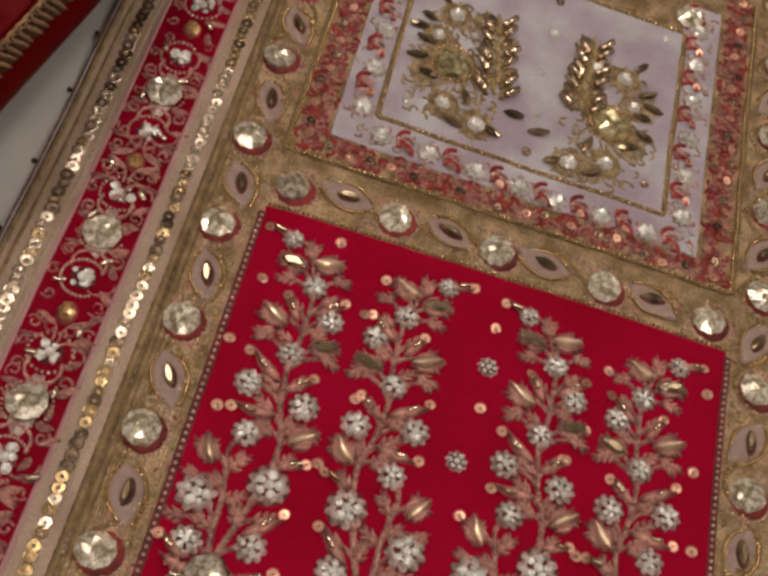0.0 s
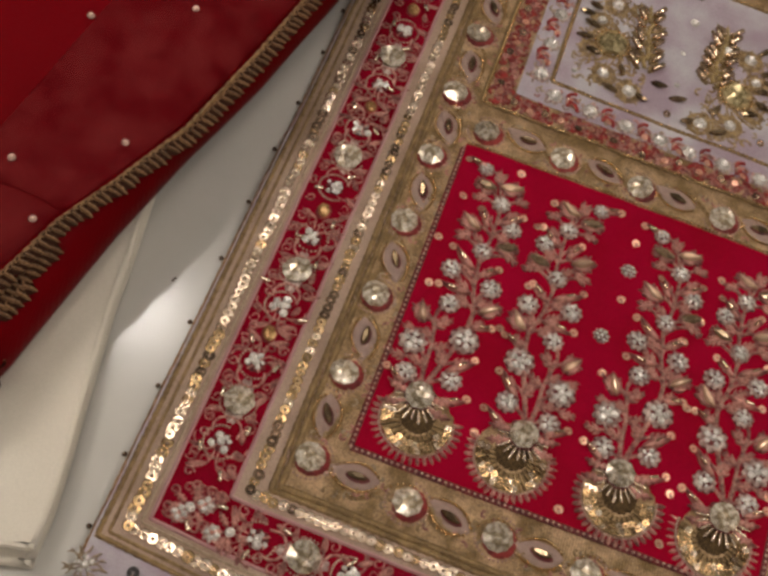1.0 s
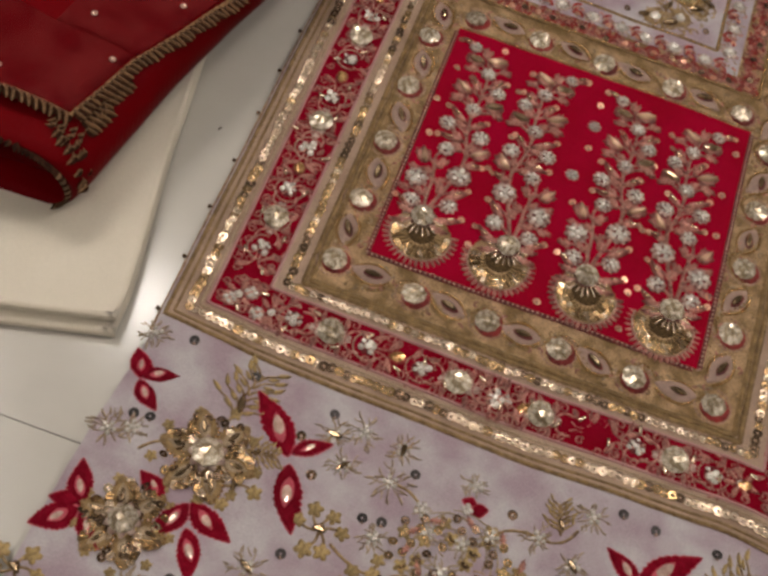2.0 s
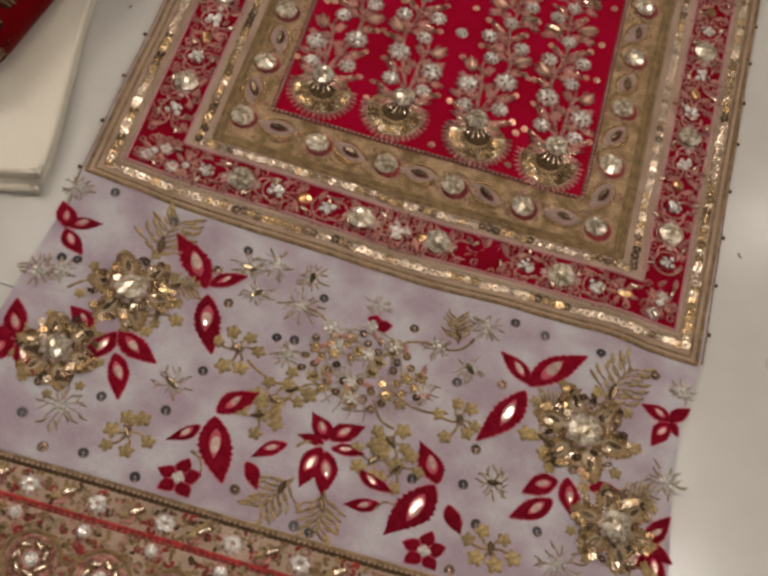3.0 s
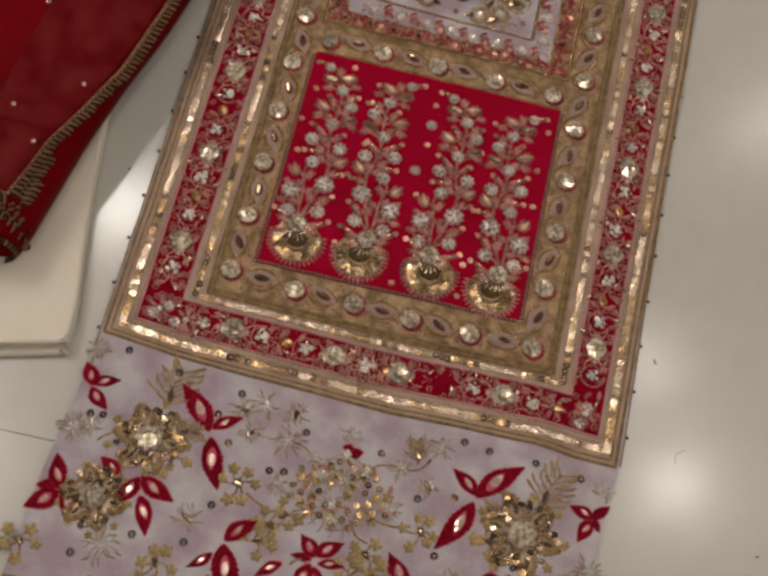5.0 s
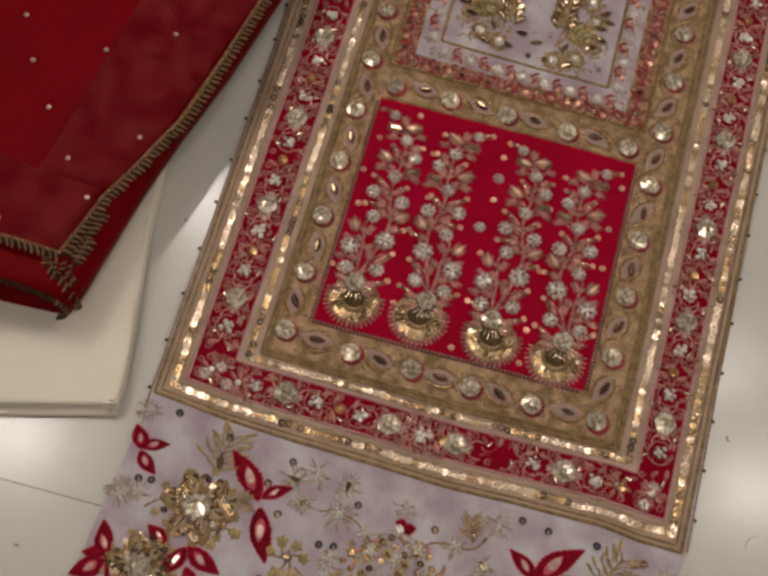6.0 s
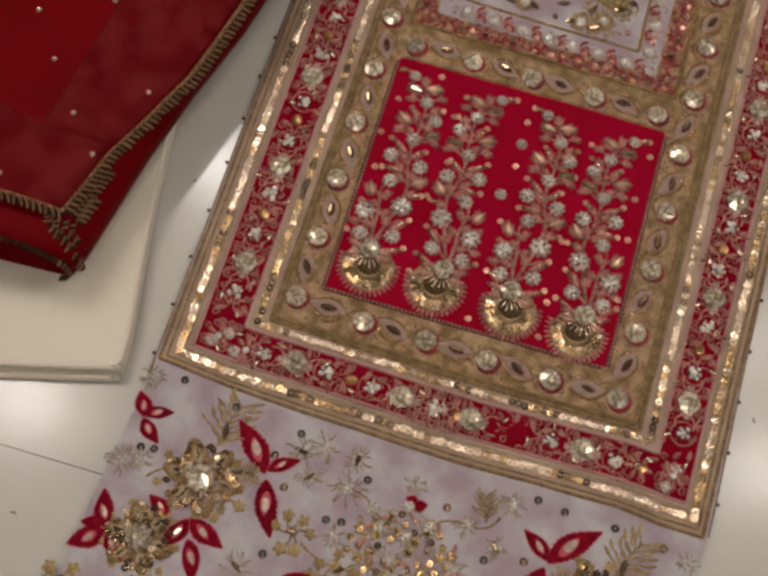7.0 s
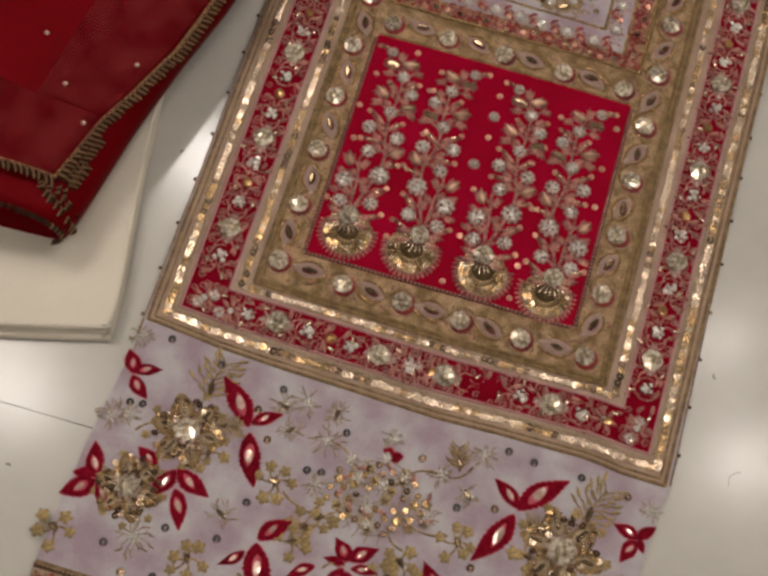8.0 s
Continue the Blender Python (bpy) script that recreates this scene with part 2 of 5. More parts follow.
def along(points, step, way=flat):
    """Even points along a line, in the place's measure."""
    out = [way(*points[0])]
    left = 0.0
    for (a, b), (c, d) in zip(points, points[1:]):
        length = math.hypot(c - a, d - b)
        s = step - left
        while s <= length:
            out.append(way(a + (c - a) * s / length, b + (d - b) * s / length))
            s += step
        left = length - (s - step)
    return out


def cord(g, pts, r, up=0.0, high=0.7, mi=0, sides=5, rope=0.0, taper=0.0, lie=True):
    """A half-round thread that lies along the points; rope: how strongly it is twisted."""
    n = len(pts)
    verts, faces = [], []
    for k, (x, y) in enumerate(pts):
        ax, ay = pts[max(0, k - 1)]
        bx, by = pts[min(n - 1, k + 1)]
        d = math.hypot(bx - ax, by - ay) or 1.0
        nx, ny = -(by - ay) / d, (bx - ax) / d
        w = r * (1 - taper * k / max(1, n - 1))
        z = (ground(x, y) if lie else 0.0) + up
        for s in range(sides):
            a = math.pi * s / (sides - 1)
            swell = 1 + rope * math.sin(k * 2.1 + s * 1.4)
            verts.append((x + nx * w * math.cos(a) * swell, y + ny * w * math.cos(a) * swell, z + w * high * math.sin(a) * swell))
    for k in range(n - 1):
        for s in range(sides - 1):
            faces.append((k * sides + s, k * sides + s + 1, (k + 1) * sides + s + 1, (k + 1) * sides + s))
    return g.add(verts, faces, mi)


def bend(x0, y0, x1, y1, bow, n=10):
    """A bowed line between two places."""
    dx, dy = x1 - x0, y1 - y0
    return [(x0 + dx * t - dy * bow * 4 * t * (1 - t), y0 + dy * t + dx * bow * 4 * t * (1 - t)) for t in (k / n for k in range(n + 1))]


def curl(cx, cy, r0, r1, a0, a1, n=14):
    """A scroll from angle a0 to a1 whose radius goes from r0 to r1."""
    return [(cx + (r0 + (r1 - r0) * t) * math.cos(radians(a0 + (a1 - a0) * t)), cy + (r0 + (r1 - r0) * t) * math.sin(radians(a0 + (a1 - a0) * t))) for t in (k / n for k in range(n + 1))]


def dome(r, h, n=8, mi=0):
    v = [(r * math.cos(2 * math.pi * k / n), r * math.sin(2 * math.pi * k / n), 0) for k in range(n)]
    v += [(0.66 * r * math.cos(2 * math.pi * k / n), 0.66 * r * math.sin(2 * math.pi * k / n), 0.75 * h) for k in range(n)] + [(0, 0, h)]
    f = [(k, (k + 1) % n, n + (k + 1) % n, n + k) for k in range(n)] + [(n + k, n + (k + 1) % n, 2 * n) for k in range(n)]
    return v, f


def beads(g, pts, r, up=0.0, n=6, mi=0):
    v, f = dome(r, r * 1.3, n)
    for x, y in pts:
        g.add(v, f, mi, Matrix.Translation((x, y, ground(x, y) + up)))
    return g


def lobed(r, lobes, deep, h, seed=0, n=40):
    """An embroidered rosette with scalloped rim."""
    rng = random.Random(seed)
    ph = rng.random() * 6
    rim = []
    for k in range(n):
        a = 2 * math.pi * k / n
        q = r * (1 - deep * (1 - abs(math.cos(lobes * a / 2 + ph))) * 1.25 + 0.03 * rng.uniform(-1, 1))
        rim.append((q * math.cos(a), q * math.sin(a)))
    v = [(x, y, 0) for x, y in rim] + [(x * 0.9, y * 0.9, h * 0.8) for x, y in rim] + [(x * 0.5, y * 0.5, h) for x, y in rim] + [(0, 0, h * 0.7)]
    f = []
    for ring in (0, 1):
        f += [(ring * n + k, ring * n + (k + 1) % n, (ring + 1) * n + (k + 1) % n, (ring + 1) * n + k) for k in range(n)]
    f += [(2 * n + k, 2 * n + (k + 1) % n, 3 * n) for k in range(n)]
    return v, f


def blade(length, width, h, teeth=0, lean=0.0, seed=0, n=14, grow=0.0, notch=0.22, tip=0.75):
    """A leaf from its foot towards +y, ridged along the middle; teeth notch its rim."""
    rng = random.Random(seed)
    v = []
    for k in range(n + 1):
        t = k / n
        w = width / 2 * math.sin(math.pi * min(1, t ** 0.85)) ** tip if 0 < t < 1 else 0.0
        if teeth:
            w *= 1 - notch * (1 - abs(2 * ((t * teeth) % 1) - 1)) * (1 if 0.1 < t < 0.95 else 0) + 0.05 * rng.uniform(-1, 1)
        w += grow * (1 if 0 < t < 1 else 0.3)
        y = t * length + grow * (t - 0.5) * 2
        off = lean * length * t * t
        v += [(off - w, y, 0), (off - w * 0.55, y, h * 0.8), (off, y, h), (off + w * 0.55, y, h * 0.8), (off + w, y, 0)]
    f = [(5 * k + s, 5 * k + s + 1, 5 * k + s + 6, 5 * k + s + 5) for k in range(n) for s in range(4)]
    return v, f


def fan_leaf(seed):
    """A leaf of five pointed lobes that spring from one rib, 1 long."""
    rng = random.Random(seed)
    g = Geo().add(*blade(1.0, 0.24, 0.11, 0, 0.1 * (seed - 1), seed, 10))
    for foot, length in ((0.10, 0.44), (0.36, 0.46), (0.60, 0.34)):
        for e in (-1, 1):
            m = Matrix.Translation((0, foot + rng.uniform(-0.05, 0.05), 0)) @ Matrix.Rotation(radians(-e * rng.uniform(36, 56)), 4, "Z")
            g.add(*blade(length * rng.uniform(0.85, 1.15), 0.20, 0.09, 0, -0.15 * e, seed, 7), 0, m)
    return g.v, g.f


def gem(r, h, seed, n=8):
    """A chunky faceted stone with an off-centre table."""
    rng = random.Random(seed)
    ring = lambda q, z, turn, jit: [(q * math.cos(2 * math.pi * (k + turn) / n) * (1 + jit * rng.uniform(-1, 1)), q * math.sin(2 * math.pi * (k + turn) / n) * (1 + jit * rng.uniform(-1, 1)), z * (1 + 1.6 * jit * rng.uniform(-1, 1))) for k in range(n)]
    cx, cy = 0.18 * r * rng.uniform(-1, 1), 0.18 * r * rng.uniform(-1, 1)
    v = ring(r * 0.96, 0, 0, 0) + ring(r, h * 0.34, 0, 0.03) + [(x + cx, y + cy, z) for x, y, z in ring(r * 0.5, h * 0.86, 0.5, 0.2)] + [(cx * 1.4, cy * 1.4, h)]
    f = [(k, (k + 1) % n, n + (k + 1) % n, n + k) for k in range(n)]
    f += [(n + k, n + (k + 1) % n, 2 * n + k) for k in range(n)] + [(n + (k + 1) % n, 2 * n + (k + 1) % n, 2 * n + k) for k in range(n)]
    f += [(2 * n + k, 2 * n + (k + 1) % n, 3 * n) for k in range(n)]
    return v, f


def star_stone(r, h, seed, n=12):
    """A small brilliant with a star of facets round a bright middle."""
    rng = random.Random(seed)
    v = [(r * math.cos(2 * math.pi * k / n), r * math.sin(2 * math.pi * k / n), 0.25 * h * (k % 2)) for k in range(n)]
    v += [(0.55 * r * math.cos(2 * math.pi * (k + 0.5) / n), 0.55 * r * math.sin(2 * math.pi * (k + 0.5) / n), h * (0.55 + 0.4 * rng.random())) for k in range(n)]
    v += [(0.1 * r * rng.uniform(-1, 1), 0.1 * r * rng.uniform(-1, 1), h * 0.55)]
    f = [(k, (k + 1) % n, n + k) for k in range(n)] + [((k + 1) % n, n + (k + 1) % n, n + k) for k in range(n)] + [(n + k, n + (k + 1) % n, 2 * n) for k in range(n)]
    return v, f


def marquise(length, width, h, n=12):
    """A pointed oval stone with a flat table."""
    rim = []
    for k in range(n):
        a = 2 * math.pi * k / n
        rim.append((width / 2 * math.sin(a) * (abs(math.sin(a)) ** 0.3), length / 2 * math.cos(a)))
    v = [(x, y, 0) for x, y in rim] + [(x, y, h * 0.4) for x, y in rim] + [(x * 0.55, y * 0.6, h) for x, y in rim]
    f = [(r * n + k, r * n + (k + 1) % n, (r + 1) * n + (k + 1) % n, (r + 1) * n + k) for r in (0, 1) for k in range(n)] + [tuple(2 * n + k for k in range(n))]
    return v, [tuple(reversed(q)) for q in f]


def spangle(r, n=14, cup=0.07):
    """A cupped sequin with its hole."""
    v = []
    for q, z in ((r, cup * r - 0.05 * r), (r * 0.97, cup * r + 0.05 * r), (0.72 * r, 0.2 * cup * r + 0.04 * r), (0.45 * r, 0.3 * cup * r + 0.09 * r), (0.22 * r, 0.02 * r)):
        v += [(q * math.cos(2 * math.pi * k / n), q * math.sin(2 * math.pi * k / n), z) for k in range(n)]
    return v, [(q * n + k, q * n + (k + 1) % n, (q + 1) * n + (k + 1) % n, (q + 1) * n + k) for q in range(4) for k in range(n)]


def tubule(length, r, n=6):
    """A bugle bead that lies along +y."""
    v = []
    for y, q in ((0, 0.6), (0.08, 1), (0.92, 1), (1, 0.6)):
        v += [(q * r * math.cos(2 * math.pi * k / n), y * length, r + q * r * math.sin(2 * math.pi * k / n)) for k in range(n)]
    f = [(q * n + k, q * n + (k + 1) % n, (q + 1) * n + (k + 1) % n, (q + 1) * n + k) for q in range(3) for k in range(n)]
    return v, [tuple(reversed(q)) for q in f] + [tuple(range(n)), tuple(reversed(range(3 * n, 4 * n)))]


NOMINAL = 0.006
UNIT = set()


def solo(name, shape, mat, smooth=False, unit=True):
    """A one-shape mesh; unit shapes are drawn 1 m wide, kept 6 mm wide, and scaled where they are placed."""
    if not unit:
        return Geo().add(*shape).mesh(name, mat, smooth=smooth)
    me = Geo().add(*shape, 0, Matrix.Scale(NOMINAL, 4)).mesh(name, mat, smooth=smooth)
    UNIT.add(me.name)
    return me


# shared shapes
GEMS = [solo("crystal", gem(1.0, 0.62, s, 8 + s % 3), STONE) for s in range(8)]
STARS = [solo("rhinestone", star_stone(1.0, 0.7, s), CHATON) for s in range(5)]
GOLDGEMS = [solo("gold_crystal", star_stone(1.0, 0.6, 20 + s, 14), OLIVESTONE) for s in range(3)]
AMBERGEMS = [solo("amber_crystal", gem(1.0, 0.5, 30 + s, 7), AMBER) for s in range(2)]
ROSETTES = [solo("rosette", lobed(1.0, 9, 0.34, 0.22, s, 54), ROSE, True) for s in range(3)]
PALEROSETTES = [solo("pale_rosette", lobed(1.0, 9, 0.22, 0.12, s, 54), BLUSH, True) for s in range(3)]
SEQ = solo("sequin", spangle(1.0), SEQUIN, True)
OLDSEQ = solo("old_gold_sequin", spangle(1.0), OLDGOLD, True)
ROSESEQ = solo("rose_sequin", spangle(1.0), ROSESEQUIN, True)
DARKSEQ = solo("smoky_sequin", spangle(1.0), SMOKE, True)
MARQ = solo("marquise_stone", marquise(1.0, 0.46, 0.16), GILT)
BLUSHMARQ = solo("blush_mirror", marquise(1.0, 0.46, 0.12), BLUSHSTONE)
SLIT = solo("slit_stone", marquise(1.0, 0.36, 0.2), SLITGOLD)
SLITUNDER = solo("slit_bed", marquise(1.0, 0.44, 0.06), UNDERLAY)
JETSEQ = solo("black_sequin", spangle(1.0), JET, True)
DARKSTUD = solo("dark_bead", dome(1.0, 0.9, 8), SMOKE, True)
STUD = solo("stud", dome(1.0, 0.9, 8), PEARL, True)
BUGLE = solo("bugle_bead", tubule(1.0, 0.2), SEQUIN, True)
OLDBUGLE = solo("old_gold_bugle", tubule(1.0, 0.19), GILT, True)
ROSELEAF = [solo("thread_leaf", blade(1.0, 0.52, 0.12, 4, 0.16 * (s - 1), s, 24, 0.0, 0.62), ROSE, True) for s in range(3)]
GOLDLEAF = [solo("gold_leaf", blade(1.0, 0.42, 0.14, 3, 0.2 * (s - 1), s, 12, 0.0, 0.35), OCHRE, True) for s in range(3)]
CLOVER = [solo("clover", lobed(1.0, 5, 0.34, 0.16, s, 40), OCHRE, True) for s in range(3)]
REDRING = solo("red_mount", lobed(1.0, 14, 0.06, 0.2, 5), CLARET, True)
BUD = solo("bud", blade(1.0, 0.30, 0.14, 0, 0.1, 3, 8), ROSE, True)
ACANTHUS = [solo("acanthus_leaf", fan_leaf(s), ROSE, True) for s in range(3)]
BOAT = solo("boat_leaf", blade(1.0, 0.40, 0.20, 0, 0.12, 2, 14, 0.0, 0.0, 1.0), ROSEGOLD, True)
BOATRIM = solo("boat_rim", blade(1.0, 0.50, 0.10, 0, 0.12, 2, 14, 0.03, 0.0, 0.9), ROSE, True)
pick = random.Random(7)


# ---- floor, walls and ceiling ----
FLOOR = -0.004


def block(name, x0, x1, y0, y1, z0, z1, mat, bevel=0.0):
    bm = bmesh.new()
    bmesh.ops.create_cube(bm, size=1, matrix=Matrix.Translation(((x0 + x1) / 2, (y0 + y1) / 2, (z0 + z1) / 2)) @ Matrix.Diagonal((x1 - x0, y1 - y0, z1 - z0, 1)))
    if bevel:
        bmesh.ops.bevel(bm, geom=list(bm.edges), offset=bevel, segments=2, affect="EDGES")
    me = bpy.data.meshes.new(name)
    bm.to_mesh(me)
    bm.free()
    me.materials.append(mat)
    return me


floor = part("floor", block("floor", -2.6, 2.6, -2.6, 3.2, FLOOR - 0.06, FLOOR - 0.004, SEAM))
tagged(floor, "glossy off-white stone tile floor with a hairline joint", "floor", kind="structure")
for x0, x1, y0, y1 in ((-2.6, -0.0004, -0.1328, 3.2), (-2.6, -0.0004, -2.6, -0.1332), (0.0004, 2.6, -2.6, 3.2)):
    part("tile", block("tile", x0, x1, y0, y1, FLOOR - 0.01, FLOOR, TILE, 0.0002), floor)
for name, box in (("wall_north", (-2.7, 2.7, 3.2, 3.3)), ("wall_south", (-2.7, 2.7, -2.7, -2.6)), ("wall_west", (-2.7, -2.6, -2.6, 3.2)), ("wall_east", (2.6, 2.7, -2.6, 3.2))):
    tagged(part(name, block(name, *box, FLOOR - 0.06, CEILING, WALL)), "plain beige painted room wall", "wall", kind="structure")
tagged(part("ceiling", block("ceiling", -2.7, 2.7, -2.7, 3.3, CEILING, CEILING + 0.1, CEIL)), "plain off-white painted ceiling", "ceiling", kind="structure")
for x, y, power in LAMPS:
    lamp = thing("downlight", "round white recessed ceiling downlight, switched on", "ceiling lamp", "ceiling downlights")
    lamp.location = (x, y, CEILING)
    g = Geo()
    n = 24
    for r, z in ((0.095, 0), (0.092, -0.008), (0.07, -0.01), (0.066, -0.004)):
        g.v += [(r * math.cos(2 * math.pi * k / n), r * math.sin(2 * math.pi * k / n), z) for k in range(n)]
    g.f = [(q * n + k, q * n + (k + 1) % n, (q + 1) * n + (k + 1) % n, (q + 1) * n + k) for q in range(3) for k in range(n)]
    g.m = [0] * len(g.f)
    part("ring", g.mesh("ring", RING, smooth=True), lamp)
    part("lens", Geo().add([(0.066 * math.cos(2 * math.pi * k / n), 0.066 * math.sin(2 * math.pi * k / n), -0.004) for k in range(n)], [tuple(range(n))]).mesh("lens", GLOW), lamp)

# housings for the added fill panels
for x, y, power in FILL_PANELS:
    lamp = thing("ceiling_light", "square white light panel added as unseen fill, switched on", "ceiling lamp", "ceiling light panels")
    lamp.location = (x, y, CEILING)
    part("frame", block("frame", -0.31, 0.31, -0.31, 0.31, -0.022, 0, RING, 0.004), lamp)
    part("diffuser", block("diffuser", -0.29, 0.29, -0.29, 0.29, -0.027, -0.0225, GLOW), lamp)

# ---- the kurta ----
kurta = thing("kurta", "lilac silk kurta with crimson embroidered yoke, laid flat on the floor", "garment")
TOP = 0.40


def side(y):
    """Left and right rim of the garment at y."""
    left = float(np.interp(y, (-0.29, -0.175, -0.147, -0.116, -0.085, 0.42), (-0.169, -0.1645, -0.163, -0.161, -0.1575, -0.1572)))
    right = float(np.interp(y, (-0.29, -0.181, -0.136, -0.108, -0.078, 0.0, 0.15, 0.42), (0.151, 0.1475, 0.1445, 0.146, 0.151, 0.1535, 0.1585, 0.168)))
    return left, right


def body_way(u, v):
    a, b = side(v)
    return a + (b - a) * u + 0.0006 * noise.noise(Vector((u * 3, v * 60, 4))), v


body = part("body", sheet(0, 0.32, -0.29, 0.42, 0.0, 0.005, lambda u, v: body_way(u / 0.32, v), 0.0045).mesh("body", LILAC, smooth=True), kurta, label="lilac silk ground with mauve shadows")

outer = part("outer_border", sheet(-0.1565, 0.1505, -0.071, TOP, 0.0004, 0.004, warp, 0.0005, 0.0005).mesh("outer_border", BEIGE, smooth=True), kurta, label="rose-beige border strip with gold sequins")
band = part("crimson_band", sheet(-0.140, 0.1365, -0.0555, TOP, 0.0008, 0.004).mesh("crimson_band", SCARLET, smooth=True), kurta, label="crimson band with crystals and scrolling thread")
inner = part("inner_border", sheet(-0.1165, 0.1165, -0.0355, TOP, 0.0012, 0.004).mesh("inner_border", BEIGE, smooth=True), kurta, label="rose-beige inner border with gold sequins")
brocade = part("gold_border", sheet(-0.1005, 0.1005, -0.0245, TOP, 0.0015, 0.004).mesh("gold_border", BROCADE, smooth=True), kurta, label="gold brocade border with mounted crystals and teardrops")
panel = part("lower_panel", sheet(-0.0818, 0.0788, 0.0, 0.1555, 0.0019, 0.004, lambda u, v: (warp(u, v)[0], v - 0.018 * u * max(0, v) / 0.155)).mesh("lower_panel", CRIMSON, smooth=True), kurta, label="crimson silk panel with four jewelled plants")
red_frame = part("upper_frame", sheet(-0.0815, 0.0785, 0.182, 0.332, 0.0018, 0.004).mesh("upper_frame", BROCADE, smooth=True), kurta, label="red and gold fringed frame")
white_strip = part("upper_strip", sheet(-0.0685, 0.0655, 0.1925, 0.322, 0.0021, 0.004).mesh("upper_strip", LILAC, smooth=True), kurta, label="lilac strip with small crystals and red loops")
top_strip = part("top_strip", sheet(-0.0535, 0.0515, 0.303, 0.345, 0.0026, 0.004).mesh("top_strip", BROCADE, smooth=True), kurta, label="gold brocade strip above the lilac panel")
upper = part("upper_panel", sheet(-0.0535, 0.0515, 0.2075, 0.303, 0.0024, 0.004).mesh("upper_panel", LILAC, smooth=True), kurta, label="lilac panel with two gold bead bouquets")


def around(left, right, low):
    return [(left, TOP), (left, low), (right, low), (right, TOP)]


def line(name, path, mat, r, up, parent, rope=0.0, step=0.0012, way=warp, high=0.7, sides=5):
    return part(name, cord(Geo(), along(path, step, way), r, up, high, 0, sides, rope).mesh(name, mat, smooth=True), parent)


line("braid", around(-0.1556, 0.1496, -0.0701), OLIVE, 0.0010, 0.0004, outer, 0.2)
line("braid", around(-0.1522, 0.1462, -0.0672), OLIVE, 0.0007, 0.0004, outer, 0.2)
line("piping", around(-0.1405, 0.1370, -0.0560), PIPING, 0.0008, 0.0007, band)
line("piping", around(-0.1168, 0.1168, -0.0358), PIPING, 0.0008, 0.0011, inner)
line("braid", around(-0.1042, 0.1042, -0.0272), OLIVE, 0.0014, 0.0012, inner, 0.2)
line("braid", around(-0.1012, 0.1012, -0.0248), OLIVE, 0.0014, 0.0014, brocade, 0.2)
for name, path in (("bead_line", [(-0.0822, -0.0006), (0.0796, -0.0006)]), ("bead_line", [(-0.0822, 0.0), (-0.0822, 0.156)]), ("bead_line", [(0.0795, 0.0), (0.0795, 0.156)])):
    part(name, beads(Geo(), along(path, 0.0024, warp), 0.0007, 0.0021).mesh(name, PEARL, smooth=True), brocade)
    # dark cord paints the shade in the gaps between the beads
    line("dark_cord", path, UNDERLAY, 0.0013, 0.0019, brocade, 0.0, 0.003, warp, 0.25)
part("bead_line", beads(Geo(), along([(-0.0808, 0.1565), (0.0795, 0.1565)], 0.0017, warp), 0.0007, 0.0018).mesh("bead_line", BEAD, smooth=True), brocade)

# golden lanes that carry the sequins
line("sequin_lane", around(-0.1470, 0.1425, -0.0625), BEIGE, 0.0026, 0.0004, outer, 0.0, 0.003, warp, 0.09, 7)
line("lane_cord", around(-0.1432, 0.1392, -0.0588), PALE, 0.0005, 0.0005, outer, 0.1)
line("sequin_lane", around(-0.1106, 0.1106, -0.0313), BEIGE, 0.0025, 0.0012, inner, 0.0, 0.003, warp, 0.09, 7)

# rows of overlapping sequins; whole runs of them lean the same way
def sequin_row(parent, path, up, r=0.0024, step=0.0035):
    pts = along(path, step, warp)
    for k, (x, y) in enumerate(pts):
        if y > 0.345:
            continue
        run = noise.noise(Vector((x * 45, y * 45, 5)))
        tilt = (11 * run + pick.uniform(-6, 6), 12 * noise.noise(Vector((x * 42, y * 42, 15))) + pick.uniform(-5, 5))
        # duller and browner colours stand for sequins that catch less light
        shine = noise.noise(Vector((x * 33, y * 33, 21))) + pick.uniform(-0.36, 0.36)
        part("sequin", SEQ if shine < 0.02 else OLDSEQ if shine < 0.34 else DARKSEQ, parent, lay(x + pick.uniform(-2, 2) * 0.0002, y + pick.uniform(-2, 2) * 0.0002, up + 0.0004 + 0.0002 * (k % 2), pick.uniform(0, 360), r * pick.uniform(0.9, 1.08), tilt=tilt))


sequin_row(outer, around(-0.1470, 0.1425, -0.0625), 0.0004)
sequin_row(inner, around(-0.1108, 0.1108, -0.0315), 0.0012, 0.0022)


def stone(parent, x, y, r, up, group=GEMS, name="crystal", turn=None, tilt=8):
    return part(name, pick.choice(group), parent, lay(x, y, up, pick.uniform(0, 360) if turn is None else turn, r, tilt=(pick.uniform(-tilt, tilt), pick.uniform(-tilt, tilt))))


# dark disc that draws the threads' shadow as an outline
HALO = solo("rosette_outline", lobed(1.0, 9, 0.16, 0.05, 4), UNDERLAY, True)

# gold border: mounted crystals with teardrops between them
TEAR_MESH = solo("teardrop", blade(1.0, 0.5, 0.05, 0, 0.08, 1, 16), MAUVE, True)


